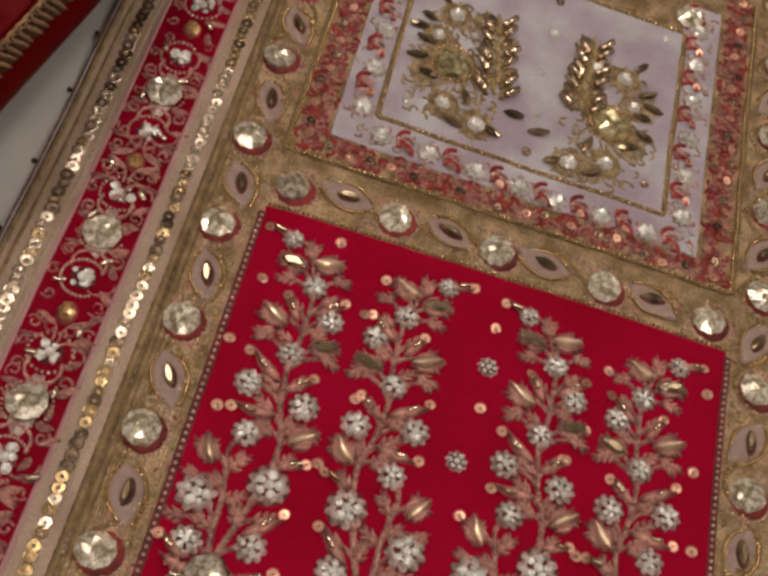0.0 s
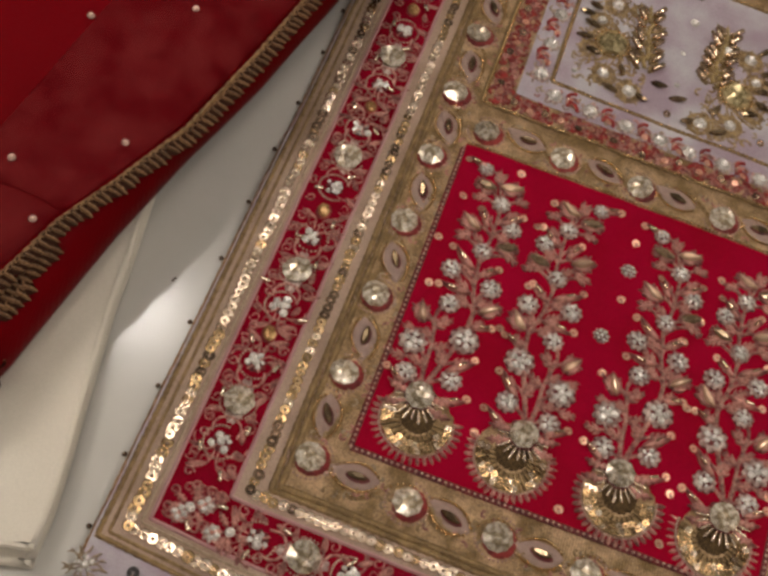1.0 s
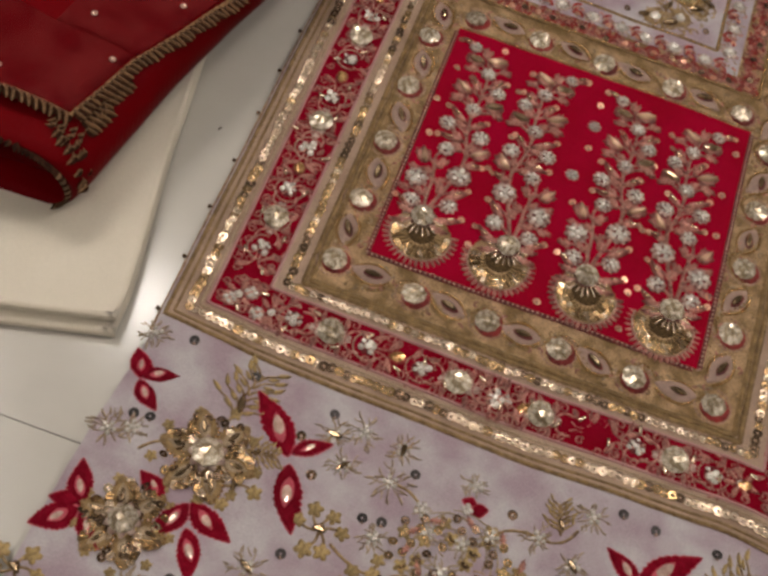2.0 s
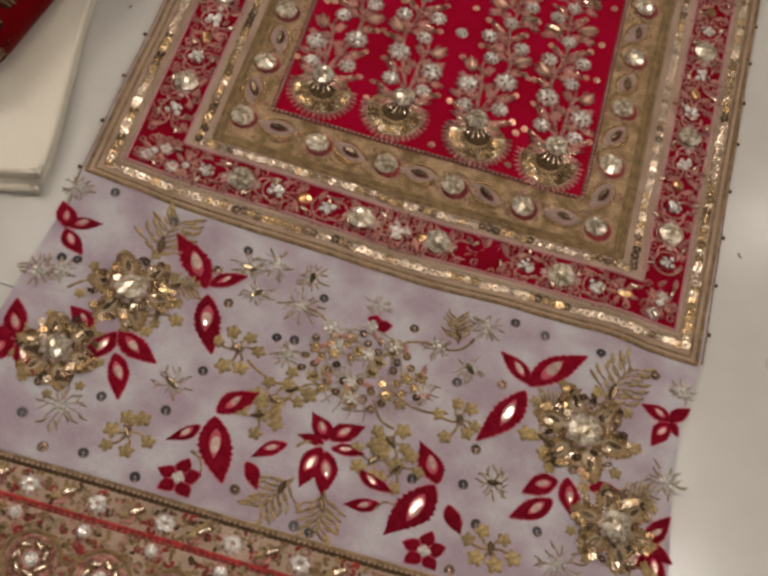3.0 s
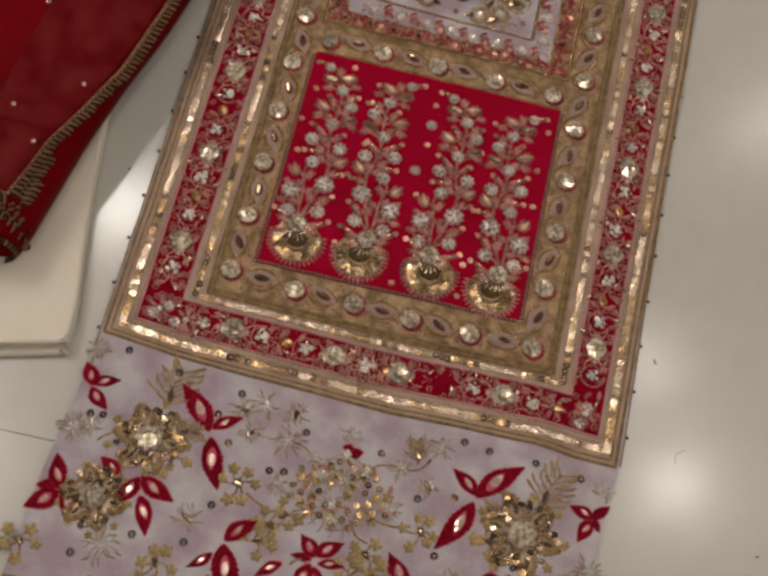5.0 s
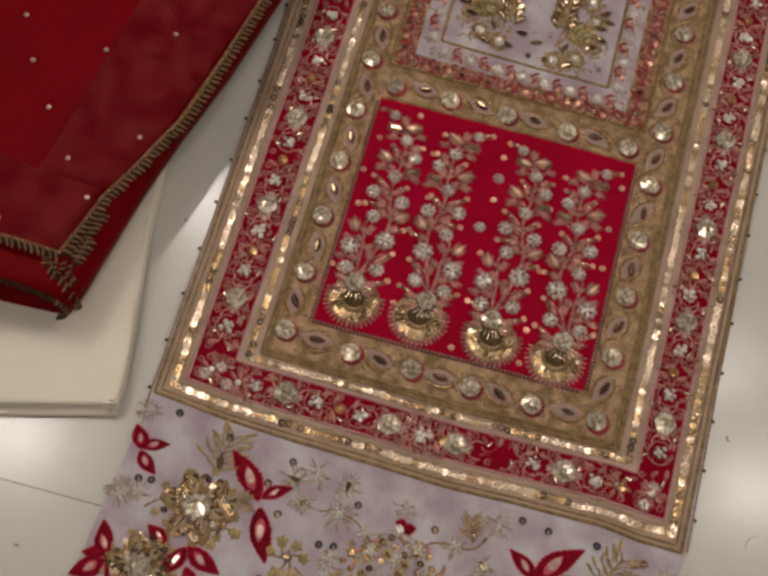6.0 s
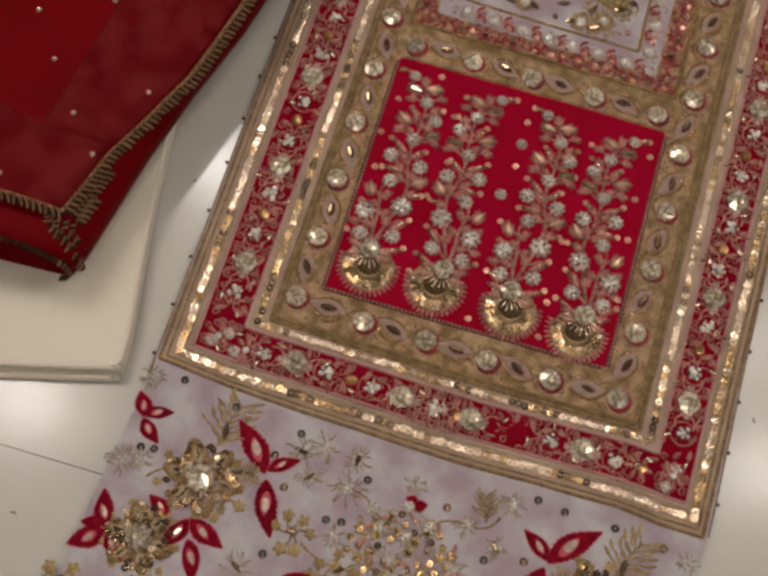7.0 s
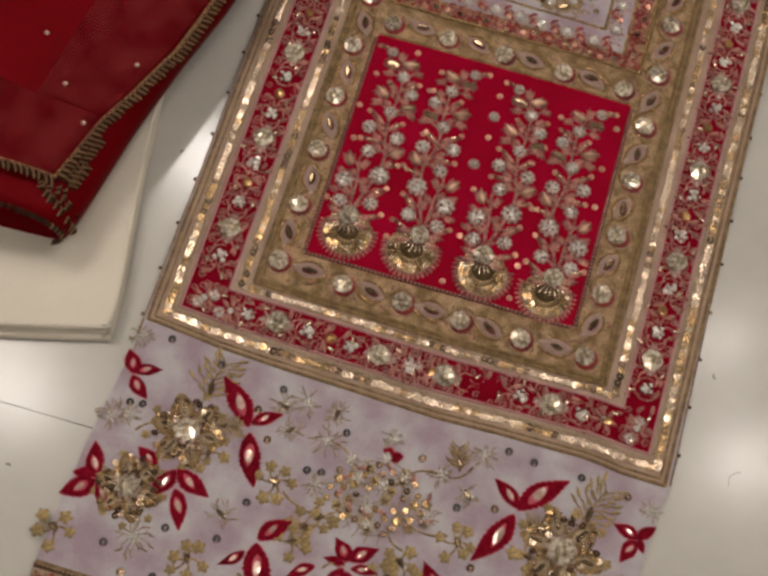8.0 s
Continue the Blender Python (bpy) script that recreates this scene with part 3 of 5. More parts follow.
def mount(x, y, r=0.0063):
    part("red_mount", REDRING, brocade, lay(x + 0.0011, y - 0.0004, 0.0014, pick.uniform(0, 360), r * 1.14))
    stone(brocade, x, y, r * 0.96, 0.002, GEMS, "crystal")
    part("bead_ring", beads(Geo(), curl(x, y, r * 1.36, r * 1.36, pick.uniform(160, 220), pick.uniform(440, 500), 24), 0.0006, 0.0016).mesh("bead_ring", PEARL, smooth=True), brocade)


def teardrop(x, y, turn, size=0.0200):
    c, s = math.cos(radians(turn)), math.sin(radians(turn))
    fx, fy = x + s * size * 0.45, y - c * size * 0.45
    part("teardrop", TEAR_MESH, brocade, lay(fx, fy, 0.0016, turn, size))
    rim = []
    for k in range(30):
        t = 0.06 + 0.88 * (k % 15) / 14
        w = 0.28 * size * math.sin(math.pi * t ** 0.85) ** 0.75 * (1 if k < 15 else -1)
        rim.append((fx + c * w - s * t * size, fy + s * w + c * t * size))
    part("bead_ring", beads(Geo(), rim, 0.00075, 0.0018).mesh("bead_ring", BEAD, smooth=True), brocade)
    lean = turn + pick.uniform(-25, 25)
    # dark blade under the stone, a little larger and set slightly off it
    part("slit_bed", SLITUNDER, brocade, lay(x + 0.0003, y - 0.0003, 0.0024, lean, 0.0100))
    part("slit_stone", SLIT, brocade, lay(x, y, 0.0029, lean, 0.0086, tilt=(pick.uniform(-16, 16), pick.uniform(-16, 16))))


for k in range(9):
    mount(-0.0950, 0.0285 + 0.0386 * k)
    teardrop(-0.0925, 0.0472 + 0.0386 * k, 200 + 8 * (k % 2))
for k in range(9):
    y = 0.024 + 0.0392 * k
    mount(warp(0.0895, y)[0], y)
    teardrop(warp(0.0895, y)[0] - 0.001, y - 0.0198, 160 - 8 * (k % 2))
for x, y in ((-95, -10), (-55, -13.5), (-19, -14), (16, -15.5), (52, -16), (90, -16)):
    mount(x * 0.001, y * 0.001)
for k, (x, y) in enumerate(((-95, 9), (-76, -11), (-38, -13), (-2, -14), (33, -15), (73, -15))):
    teardrop(x * 0.001, y * 0.001, 190 if k == 0 else 70 + 25 * (k % 2))
for x, y in ((-75, 167), (-38.5, 166.5), (-1.5, 165.5), (37.5, 164), (76.5, 164)):
    mount(x * 0.001, y * 0.001)
for k, (x, y) in enumerate(((-56, 170), (-19, 168), (16, 166.5), (55, 165.5))):
    teardrop(x * 0.001, y * 0.001, 250 if k % 2 else 80)
for k in range(4):
    mount(-0.058 + 0.039 * k, 0.316 - 0.0017 * k)

# couched thread between the mounts
for path in ([(-0.0905, -0.004), (-0.0905, 0.345)], [(0.0890, -0.004), (0.0890, 0.345)], [(-0.09, -0.0125), (0.088, -0.0135)], [(-0.08, 0.1675), (0.08, 0.1655)]):
    g = Geo()
    upright = path[0][0] == path[1][0]
    for k, (x, y) in enumerate(along(path, 0.0016, warp)):
        off = pick.uniform(-8.5, 8.5) * 0.001
        px, py = (x + off, y) if upright else (x, y + off)
        a = pick.uniform(0, 360)
        cord(g, curl(px, py, pick.uniform(1.2, 2.4) * 0.001, 0.0008, a, a + pick.uniform(110, 260), 7), 0.00055, 0.0015, 0.9, k % 3, 4, 0.1)
    part("couched_thread", g.mesh("couched_thread", THREAD, ROSE, PALE, smooth=True), brocade)

# beaded vines that wind past the mounts
for path in ([(-0.0935, 0.02), (-0.0935, 0.345)], [(0.0882, 0.02), (0.0882, 0.345)], [(-0.09, -0.0125), (0.085, -0.0125)], [(-0.07, 0.1668), (0.072, 0.1668)]):
    upright = path[0][0] == path[1][0]
    pts = []
    for u, v in along(path, 0.0021):
        w = 0.0062 * math.sin(2 * math.pi * ((v - 0.038) if upright else (u + 0.066)) / (0.0388 if upright else 0.0372))
        pts.append(warp(u + w, v) if upright else warp(u, v + w))
    part("bead_vine", beads(Geo(), pts, 0.0006, 0.0018).mesh("bead_vine", BEAD, smooth=True), brocade)
    part("vine_cord", cord(Geo(), pts, 0.0011, 0.0015, 0.2, 0, 5, 0.15).mesh("vine_cord", OLIVE, smooth=True), brocade)

# crimson band: a large crystal, two bright clusters and scrolling thread in each length
def curve_mesh(name, pts, r, taper=0.0):
    return cord(Geo(), pts, r * 0.52, 0.0, 1.9, 0, 6, 0.25, taper, False).mesh(name, SCROLLROSE, smooth=True)


SCROLLS = [
    curve_mesh("scroll", curl(0.0052, 0.0175, 0.0054, 0.0042, -5, 230, 16), 0.00085),
    curve_mesh("curl", curl(0.0078, 0.0092, 0.0025, 0.0007, -60, 330, 14), 0.00075),
    curve_mesh("curl", curl(0.0082, 0.0262, 0.0024, 0.0007, 30, 400, 14), 0.00075),
    curve_mesh("tendril", bend(0.001, 0.0215, 0.0085, 0.0310, 0.25), 0.0008, 0.4),
    curve_mesh("tendril", bend(0.0, 0.007, 0.0048, 0.0150, -0.3), 0.0010),
    curve_mesh("curl", curl(0.0036, 0.0262, 0.0022, 0.0008, 120, 420, 12), 0.0007),
    Geo().add(*blade(0.0075, 0.0034, 0.0008, 3, 0.2, 2, 8), 0, Matrix.Translation((0.0022, 0.0272, 0)) @ Matrix.Rotation(radians(-55), 4, "Z")).mesh("thread_leaf", ROSE, smooth=True),
    Geo().add(*blade(0.0062, 0.0030, 0.0008, 0, 0.2, 4, 8), 0, Matrix.Translation((0.0042, 0.0050, 0)) @ Matrix.Rotation(radians(-72), 4, "Z")).mesh("thread_leaf", ROSE, smooth=True),
    Geo().add(*blade(0.0058, 0.0028, 0.0008, 3, 0.2, 5, 8), 0, Matrix.Translation((0.0060, 0.0215, 0)) @ Matrix.Rotation(radians(-80), 4, "Z")).mesh("thread_leaf", ROSE, smooth=True),
]
OVAL = solo("silver_mount", lobed(1.0, 10, 0.12, 0.14, 9), BLUSH, True)


def band_cell(x, y, turn, stars=(-1, 1)):
    c, s = math.cos(radians(turn)), math.sin(radians(turn))
    go = lambda a, b: (x + c * a - s * b, y + s * a + c * b)
    for me in SCROLLS:
        for ax in (-1, 1):
            for ay in (-1, 1):
                part(me.name.split(".")[0], me, band, lay(x, y, 0.0009, turn) @ Matrix.Diagonal((ax, ay, 1, 1)))
    part("silver_mount", OVAL, band, lay(x, y, 0.0008, turn, 0.0044, 0.0112))
    stone(band, x, y, 0.0064, 0.0016, GEMS, "crystal", turn, 6)
    part("bead_ring", beads(Geo(), curl(x, y, 0.0073, 0.0073, pick.uniform(0, 90), pick.uniform(330, 420), 26), 0.0005, 0.0012).mesh("bead_ring", PEARL, smooth=True), band)
    for q in stars:
        px, py = go(0, q * 0.0178)
        # dark disc paints the shade between the cluster's stones
        part("dark_mount", HALO, band, lay(px, py, 0.0008, turn, 0.0044))
        part("bead_ring", beads(Geo(), curl(px, py, 0.0066, 0.0070, pick.uniform(0, 90), pick.uniform(300, 400), 24), 0.0006, 0.001).mesh("bead_ring", PEARL, smooth=True), band)
        for a in range(5):
            far, w = pick.uniform(1.9, 3.7) * 0.001, a * 1.257 + pick.uniform(-0.4, 0.4)
            ex, ey = px + far * math.cos(w), py + far * math.sin(w)
            stone(band, ex, ey, pick.uniform(0.9, 2.0) * 0.001, 0.0014, STARS, "rhinestone", None, 24)
        stone(band, px, py, 0.0017, 0.0018, STARS, "rhinestone", None, 16)
        mx, my = go(0, q * 0.0318)
        if q > 0:
            part("red_mount", REDRING, band, lay(mx, my, 0.0009, turn, 0.0034, 0.0044))
            part("amber_crystal", pick.choice(AMBERGEMS), band, lay(mx, my, 0.0014, turn + 20, 0.0027, 0.0037, tilt=(pick.uniform(-12, 12), pick.uniform(-12, 12))))


for k in range(6):
    band_cell(-0.1285, 0.0015 + 0.0632 * k, 0)
    yy = -0.0065 + 0.0642 * k
    band_cell(warp(0.1265, yy)[0], yy, 0)
for x, y, st in ((-84, -46.5, (-1, 1)), (-23, -48.5, (-1, 1)), (16, -49.5, (-1,)), (78, -49, (-1, 1))):
    band_cell(x * 0.001, y * 0.001, -91, st)
for k in range(14):
    for x, y in ((-0.1285, -0.0425), (0.1275, -0.052)):
        a = pick.uniform(0, 360)
        px, py = x + pick.uniform(-9, 9) * 0.001, y + pick.uniform(-7, 7) * 0.001
        part("curl", SCROLLS[1], band, lay(px, py, 0.0009, a) @ Matrix.Translation((-0.0078, -0.0092, 0)))
for x, y in ((-124, -41), (-132, -47), (124, -56), (128, -45), (-118, -50)):
    part("pale_rosette", pick.choice(PALEROSETTES), band, lay(x * 0.001, y * 0.001, 0.0008, 0, 0.004))
    for a in range(4):
        stone(band, x * 0.001 + 0.0018 * math.cos(a * 1.57), y * 0.001 + 0.0018 * math.sin(a * 1.57), 0.0013, 0.0014, STARS, "rhinestone", None, 14)

# loose curls, leaves and bugle beads that fill the band between its jewels
for path in ([(-0.1285, 0.345), (-0.1285, -0.0455), (0.1265, -0.0455), (0.1265, 0.345)],):
    for k, (x, y) in enumerate(along(path, 0.0042, warp)):
        low = y < -0.04
        sgn = 1 if k % 2 else -1
        gap = pick.uniform(6.2, 9.4) * 0.001 * sgn
        px, py = (x, y + gap * 0.86 - 0.001) if low else (x + gap, y)
        me = SCROLLS[(1, 6, 2, 7)[k % 4]]
        base = ((-0.0078, -0.0092), (-0.0045, -0.0290), (-0.0082, -0.0262), (-0.0070, -0.0058))[k % 4]
        part(me.name.split(".")[0], me, band, lay(px, py, 0.001, pick.uniform(0, 360), 0.9) @ Matrix.Translation((*base, 0)))
        if k % 3 == 0:
            part("bugle_bead", BUGLE, band, lay(x - (0 if low else gap * 0.9), y - (gap * 0.7 if low else 0), 0.0014, pick.uniform(0, 360), 0.0042))
for cx, cy in ((0.127, -0.049), (-0.129, -0.044), (0.108, -0.0495), (-0.112, -0.0475)):
    for e in range(7):
        a = e * 51 + pick.uniform(-12, 12)
        part("thread_leaf", ROSELEAF[e % 3], band, lay(cx - 0.002 * math.sin(radians(a)), cy + 0.002 * math.cos(radians(a)), 0.001, a, 0.0068))
    stone(band, cx, cy, 0.002, 0.0016, STARS, "rhinestone", None, 14)

# lower panel: four jewelled plants, every second one mirrored
STEMS = (((0, 4), (3, 14), (6, 24), (9, 33), (9.7, 45), (6.4, 57), (5, 69), (6.6, 83), (6.5, 97), (3, 110), (-1, 116)), ((-1, 5), (-2, 13), (-2.2, 25), (-4, 34), (-8, 38)))
FLOWERS = ((6, 100.6, 4.5), (14, 90, 4.6), (4.8, 75, 4.6), (-5, 61.8, 4.9), (13.4, 58.8, 5.0), (-1, 45.6, 4.7), (-9.8, 23.4, 6.3), (9.8, 31.4, 6.5), (-8.4, 9, 5.0), (9.8, 12, 5.0), (-5.4, 116.4, 3.9))
BOATS = ((-3, 107.4, 78, 10.5), (8.4, 110.4, -72, 10.5), (-4, 86.5, 62, 11), (14.4, 80.2, -78, 10), (15.6, 49.2, -46, 10.5), (-10.6, 37.5, 28, 10))
LEAVES = ((1.8, 114, -4, 9), (-3.6, 101, 108, 7.5), (14, 105.5, -104, 7.5), (-5, 79.5, 118, 9), (17, 76.5, -128, 8.5), (-1, 36, -38, 9), (-5.5, 29, 58, 7), (1.5, 25, -52, 8), (-6, 16, 62, 8), (3.5, 49, 42, 9), (1.5, 56, 50, 8.5), (11, 51, -24, 7), (1.6, 64, 30, 9), (-14, 15.5, 84, 7.5), (1.6, 92, 48, 8), (12, 97, -62, 7.5), (11.5, 21, -58, 8), (3, 20, 14, 8), (11, 85, -34, 7.5), (12.5, 40, -34, 7.5), (10, 66, -44, 7.5), (-13, 29, 70, 6.5), (1.5, 80, 56, 7))
BUDS = ((4, 86, -1.5, 95), (8, 90, 17, 98), (4.5, 64, -7.7, 72.4), (5.5, 62, 14, 69), (6, 53, -8, 52.6), (10, 38, 18.8, 41), (6, 14, 16.5, 24), (-7, 3, -16.3, 9), (6, 0, 18, 6), (-4, 117, -14, 119))


def plant(gx, gy, mirror):
    q = -1 if mirror else 1
    at = lambda a, b: (gx + q * a * 0.001, gy + b * 0.001)
    spine = [p for stem in STEMS for p in stem]

    def root(a, b):
        """The nearest place on a stem, a little below (a, b)."""
        return min(spine, key=lambda p: math.hypot(p[0] - a, p[1] - b + 7) + (40 if p[1] > b else 0))

    g = Geo()
    for stem in STEMS:
        pts = along([at(*p) for p in stem], 0.0009)
        cord(g, pts, 0.0011, 0.0021, 0.8, 0, 5, 0.2, 0.4)
        beads(g, pts[2::3], 0.00055, 0.0029, 5, 1)
    for a, b in [f[:2] for f in FLOWERS] + [f[:2] for f in BOATS] + [f[:2] for f in LEAVES]:
        c, d = root(a, b)
        cord(g, bend(*at(c, d), *at(a, b), 0.16 * q * (1 if a > c else -1), 7), 0.00075, 0.002, 0.9, 0, 5, 0.15)
    part("stem", g.mesh("stem", ROSE, PEARL, smooth=True), panel)
    for a, b, r in FLOWERS:
        x, y = at(a, b)
        r *= 0.001
        part("rosette_outline", HALO, panel, lay(x, y, 0.0020, pick.uniform(0, 360), r * 1.04))
        part("rosette", pick.choice(PALEROSETTES), panel, lay(x, y, 0.0023, pick.uniform(0, 360), r))
        # smaller dark disc, painted shade in the gaps between the stones
        part("rosette_bed", HALO, panel, lay(x, y, 0.0030, pick.uniform(0, 360), r * 0.6))
        stone(panel, x, y, r * 0.26, 0.0034, STARS, "rhinestone", None, 14)
        for e in range(5):
            w = e * 1.257 + 0.5 * pick.random()
            stone(panel, x + r * 0.46 * math.cos(w), y + r * 0.46 * math.sin(w), r * pick.uniform(0.19, 0.29), 0.0032, STARS, "rhinestone", None, 24)
    for n, (a, b, turn, size) in enumerate(LEAVES):
        x, y = at(a, b)
        size *= 0.001
        c, s = math.cos(radians(q * turn)), math.sin(radians(q * turn))
        part("thread_leaf", ACANTHUS[n % 3], panel, lay(x + s * size * 0.45, y - c * size * 0.45, 0.0021, q * turn, size))
    for n, (a, b, turn, size) in enumerate(BOATS):
        x, y = at(a, b)
        size *= 0.001
        for swing in (-24, 26):
            c, s = math.cos(radians(q * turn + swing)), math.sin(radians(q * turn + swing))
            part("thread_leaf", ACANTHUS[(n + 1) % 3], panel, lay(x + s * size * 0.5, y - c * size * 0.5, 0.0021, q * turn + swing, size * 1.05))
        c, s = math.cos(radians(q * turn)), math.sin(radians(q * turn))
        fx, fy = x + s * size * 0.5, y - c * size * 0.5
        part("boat_rim", BOATRIM, panel, lay(fx, fy, 0.0026, q * turn, size))
        part("boat_leaf", BOAT if n % 3 else MARQ, panel, lay(fx, fy, 0.0031, q * turn, size * 0.92, tilt=(pick.uniform(-6, 6), pick.uniform(-14, 14))) if n % 3 else lay(x, y, 0.0034, q * turn, size * 0.9, tilt=(pick.uniform(-14, 14), pick.uniform(-14, 14))))
    for a, b, c, d in BUDS:
        (x0, y0), (x1, y1) = at(a, b), at(c, d)
        length, turn = math.hypot(x1 - x0, y1 - y0), math.degrees(math.atan2(y1 - y0, x1 - x0)) - 90
        part("bud", BUD, panel, lay(x0, y0, 0.0022, turn, length * 0.95))
        part("bugle_bead", OLDBUGLE, panel, lay(x0 + 0.45 * (x1 - x0), y0 + 0.45 * (y1 - y0), 0.0030, turn, 0.0040, tilt=(pick.uniform(-8, 8), 0)))
        part("rose_sequin", ROSESEQ, panel, lay(x1, y1, 0.0024, 0, 0.0018, tilt=(pick.uniform(-16, 16), pick.uniform(-16, 16))))
    # the shell at its foot
    sx, sy = gx + q * 0.0022, gy - 0.0105
    g = Geo()
    for k in range(23):
        a = radians(166 + 208 * k / 22)
        g.add(*blade(0.0040, 0.0021, 0.0009, 0, 0, 1, 6), 0, Matrix.Translation((sx + 0.0146 * math.cos(a), sy + 0.0146 * math.sin(a), ground(sx, sy) + 0.0021)) @ Matrix.Rotation(a - math.pi / 2, 4, "Z"))
    part("shell_rim", g.mesh("shell_rim", ROSE, smooth=True), panel)
    part("shell", solo("shell", lobed(0.0150, 20, 0.03, 0.0008, 3), BROCADE, True, False), panel, Matrix.Translation((sx, sy, ground(sx, sy) + 0.0021)))
    part("shell_heart", solo("shell_heart", lobed(0.0076, 20, 0.05, 0.0005, 4), UMBER, True, False), panel, Matrix.Translation((sx, sy + 0.002, ground(sx, sy) + 0.0028)))
    part("bead_ring", beads(Geo(), curl(sx, sy, 0.0149, 0.0149, 165, 375, 46), 0.0006, 0.0026).mesh("bead_ring", PEARL, smooth=True), panel)
    g = Geo()
    for k in range(44):
        a = radians(168 + 204 * k / 43 + pick.uniform(-2, 2))
        cord(g, [(sx + d * math.cos(a) * 0.001, sy + d * math.sin(a) * 0.001) for d in (6.6, 9.5, 12.0, 14.2)], 0.00050, 0.0027, 0.9, k % 3, 5, 0.15)
    part("couched_thread", g.mesh("couched_thread", THREAD, OLIVE, UMBER, smooth=True), panel)
    for rad, count in ((0.0128, 21), (0.0102, 15)):
        for k in range(count):
            a = radians(176 + 188 * k / (count - 1))
            if noise.noise(Vector((a * 2, gx * 60, rad * 300))) > 0.25:
                continue
            x, y = sx + rad * math.cos(a), sy + rad * math.sin(a)
            part("sequin", OLDSEQ if k % 4 else SEQ, panel, lay(x, y, 0.0033 + 0.0002 * (k % 2), 0, 0.0016, tilt=(14 * math.sin(a * 2 + gx * 90) + pick.uniform(-9, 9), 14 * math.cos(a) + pick.uniform(-9, 9))))
    for k in range(11):
        a = radians(186 + 168 * k / 10)
        part("bugle_bead", BUGLE, panel, lay(gx + 0.0055 * math.cos(a), gy - 0.001 + 0.0055 * math.sin(a), 0.0036, math.degrees(a) - 90, 0.0024, pick.uniform(4.6, 6.2) * 0.001, tilt=(pick.uniform(-6, 6), 0)))
    for sgn in (-1, 1):
        for k in range(2):
            part("thread_leaf", pick.choice(ROSELEAF), panel, lay(gx + sgn * 0.004, gy - 0.004 * k, 0.0032, -sgn * (82 + 24 * k), 0.0105))
    part("rosette_outline", HALO, panel, lay(gx, gy, 0.0036, 0, 0.0071))
    stone(panel, gx, gy, 0.0060, 0.0037, GEMS, "crystal", None, 5)


plant(-0.0640, 0.0295, False)
plant(-0.0205, 0.0288, True)
plant(0.0190, 0.0270, False)
plant(0.0620, 0.0252, True)
for x, y in ((3, 135), (3, 105), (-79, 104), (-76, 81), (-36, 141), (43, 132), (78, 135), (-42, 72), (32, 96), (75, 105), (-18, 7), (40, 27), (0, 5), (-39, 23), (-54, 150), (-36, 96), (40, 66), (76, 78), (38, 108), (-75, 128), (-40, 126), (3, 68), (78, 40), (40, 6)):
    part("rose_sequin", ROSESEQ, panel, lay(x * 0.001, y * 0.001, 0.0023, 0, 0.0019, tilt=(pick.uniform(-18, 18), pick.uniform(-18, 18))))
    part("stud", STUD, panel, lay(x * 0.001 + 0.0004, y * 0.001 - 0.0008, 0.0024, 0, 0.0007))
for x, y in ((3, 120), (-1, 85)):
    part("rosette", PALEROSETTES[0], panel, lay(x * 0.001, y * 0.001, 0.002, 0, 0.0037))
    # painted shade between these stones too
    part("rosette_bed", HALO, panel, lay(x * 0.001, y * 0.001, 0.0024, 0, 0.0030))
    for e in range(6):
        stone(panel, x * 0.001 + 0.0021 * math.cos(e * 1.047), y * 0.001 + 0.0021 * math.sin(e * 1.047), 0.00085, 0.0027, STARS, "rhinestone", None, 20)
    stone(panel, x * 0.001, y * 0.001, 0.0010, 0.0028, STARS, "rhinestone", None, 12)

# upper panel: two mirrored bouquets of gold beads
FRINGE = Geo()
for path in ([(-0.0750, 0.34), (-0.0750, 0.1872), (0.0722, 0.1872), (0.0722, 0.34)],):
    for k, (x, y) in enumerate(along(path, 0.0030, warp)):
        for e in range(8):
            a = pick.uniform(0, 360)
            px, py = x + pick.uniform(-4.5, 4.5) * 0.001, y + pick.uniform(-4, 4) * 0.001
            cord(FRINGE, curl(px, py, 0.0020, 0.0011, a, a + 170, 6), 0.0007, 0.0019, 0.9, e % 2, 4, 0.1)
part("fringe", FRINGE.mesh("fringe", RUST, ROSE, smooth=True), red_frame, label="tangled red and rose thread fringe")
for k, (x, y) in enumerate(along([(-0.0760, 0.335), (-0.0760, 0.1862), (0.0732, 0.1862), (0.0732, 0.335)], 0.0082, warp)):
    part("rose_sequin", DARKSEQ if k % 2 else ROSESEQ, red_frame, lay(x + pick.uniform(-2, 2) * 0.001, y + pick.uniform(-2, 2) * 0.001, 0.0028, 0, 0.0018, tilt=(pick.uniform(-20, 20), pick.uniform(-20, 20))))
for a, b, low, high, r in ((-0.0815, 0.0785, 0.1812, 0.333, 0.0008), (-0.0540, 0.0520, 0.2070, 0.3035, 0.0009)):
    path = [(a, high), (a, low), (b, low), (b, high), (a, high)]
    part("bead_line", beads(Geo(), along(path, r * 2.3, warp), r, 0.0022).mesh("bead_line", BEAD, smooth=True), red_frame)
    line("braid", [(p * (1 + 0.012), q) for p, q in path], OLIVE, r * 1.2, 0.0020, red_frame, 0.2)
SMALL = [(-51, 201), (-33, 199.5), (-15, 198), (2, 197), (16, 196), (33, 195), (51, 194)]
SMALL += [(63.5, 206 + 19.6 * k) for k in range(6)] + [(-60.5, 211 + 19.6 * k) for k in range(6)]
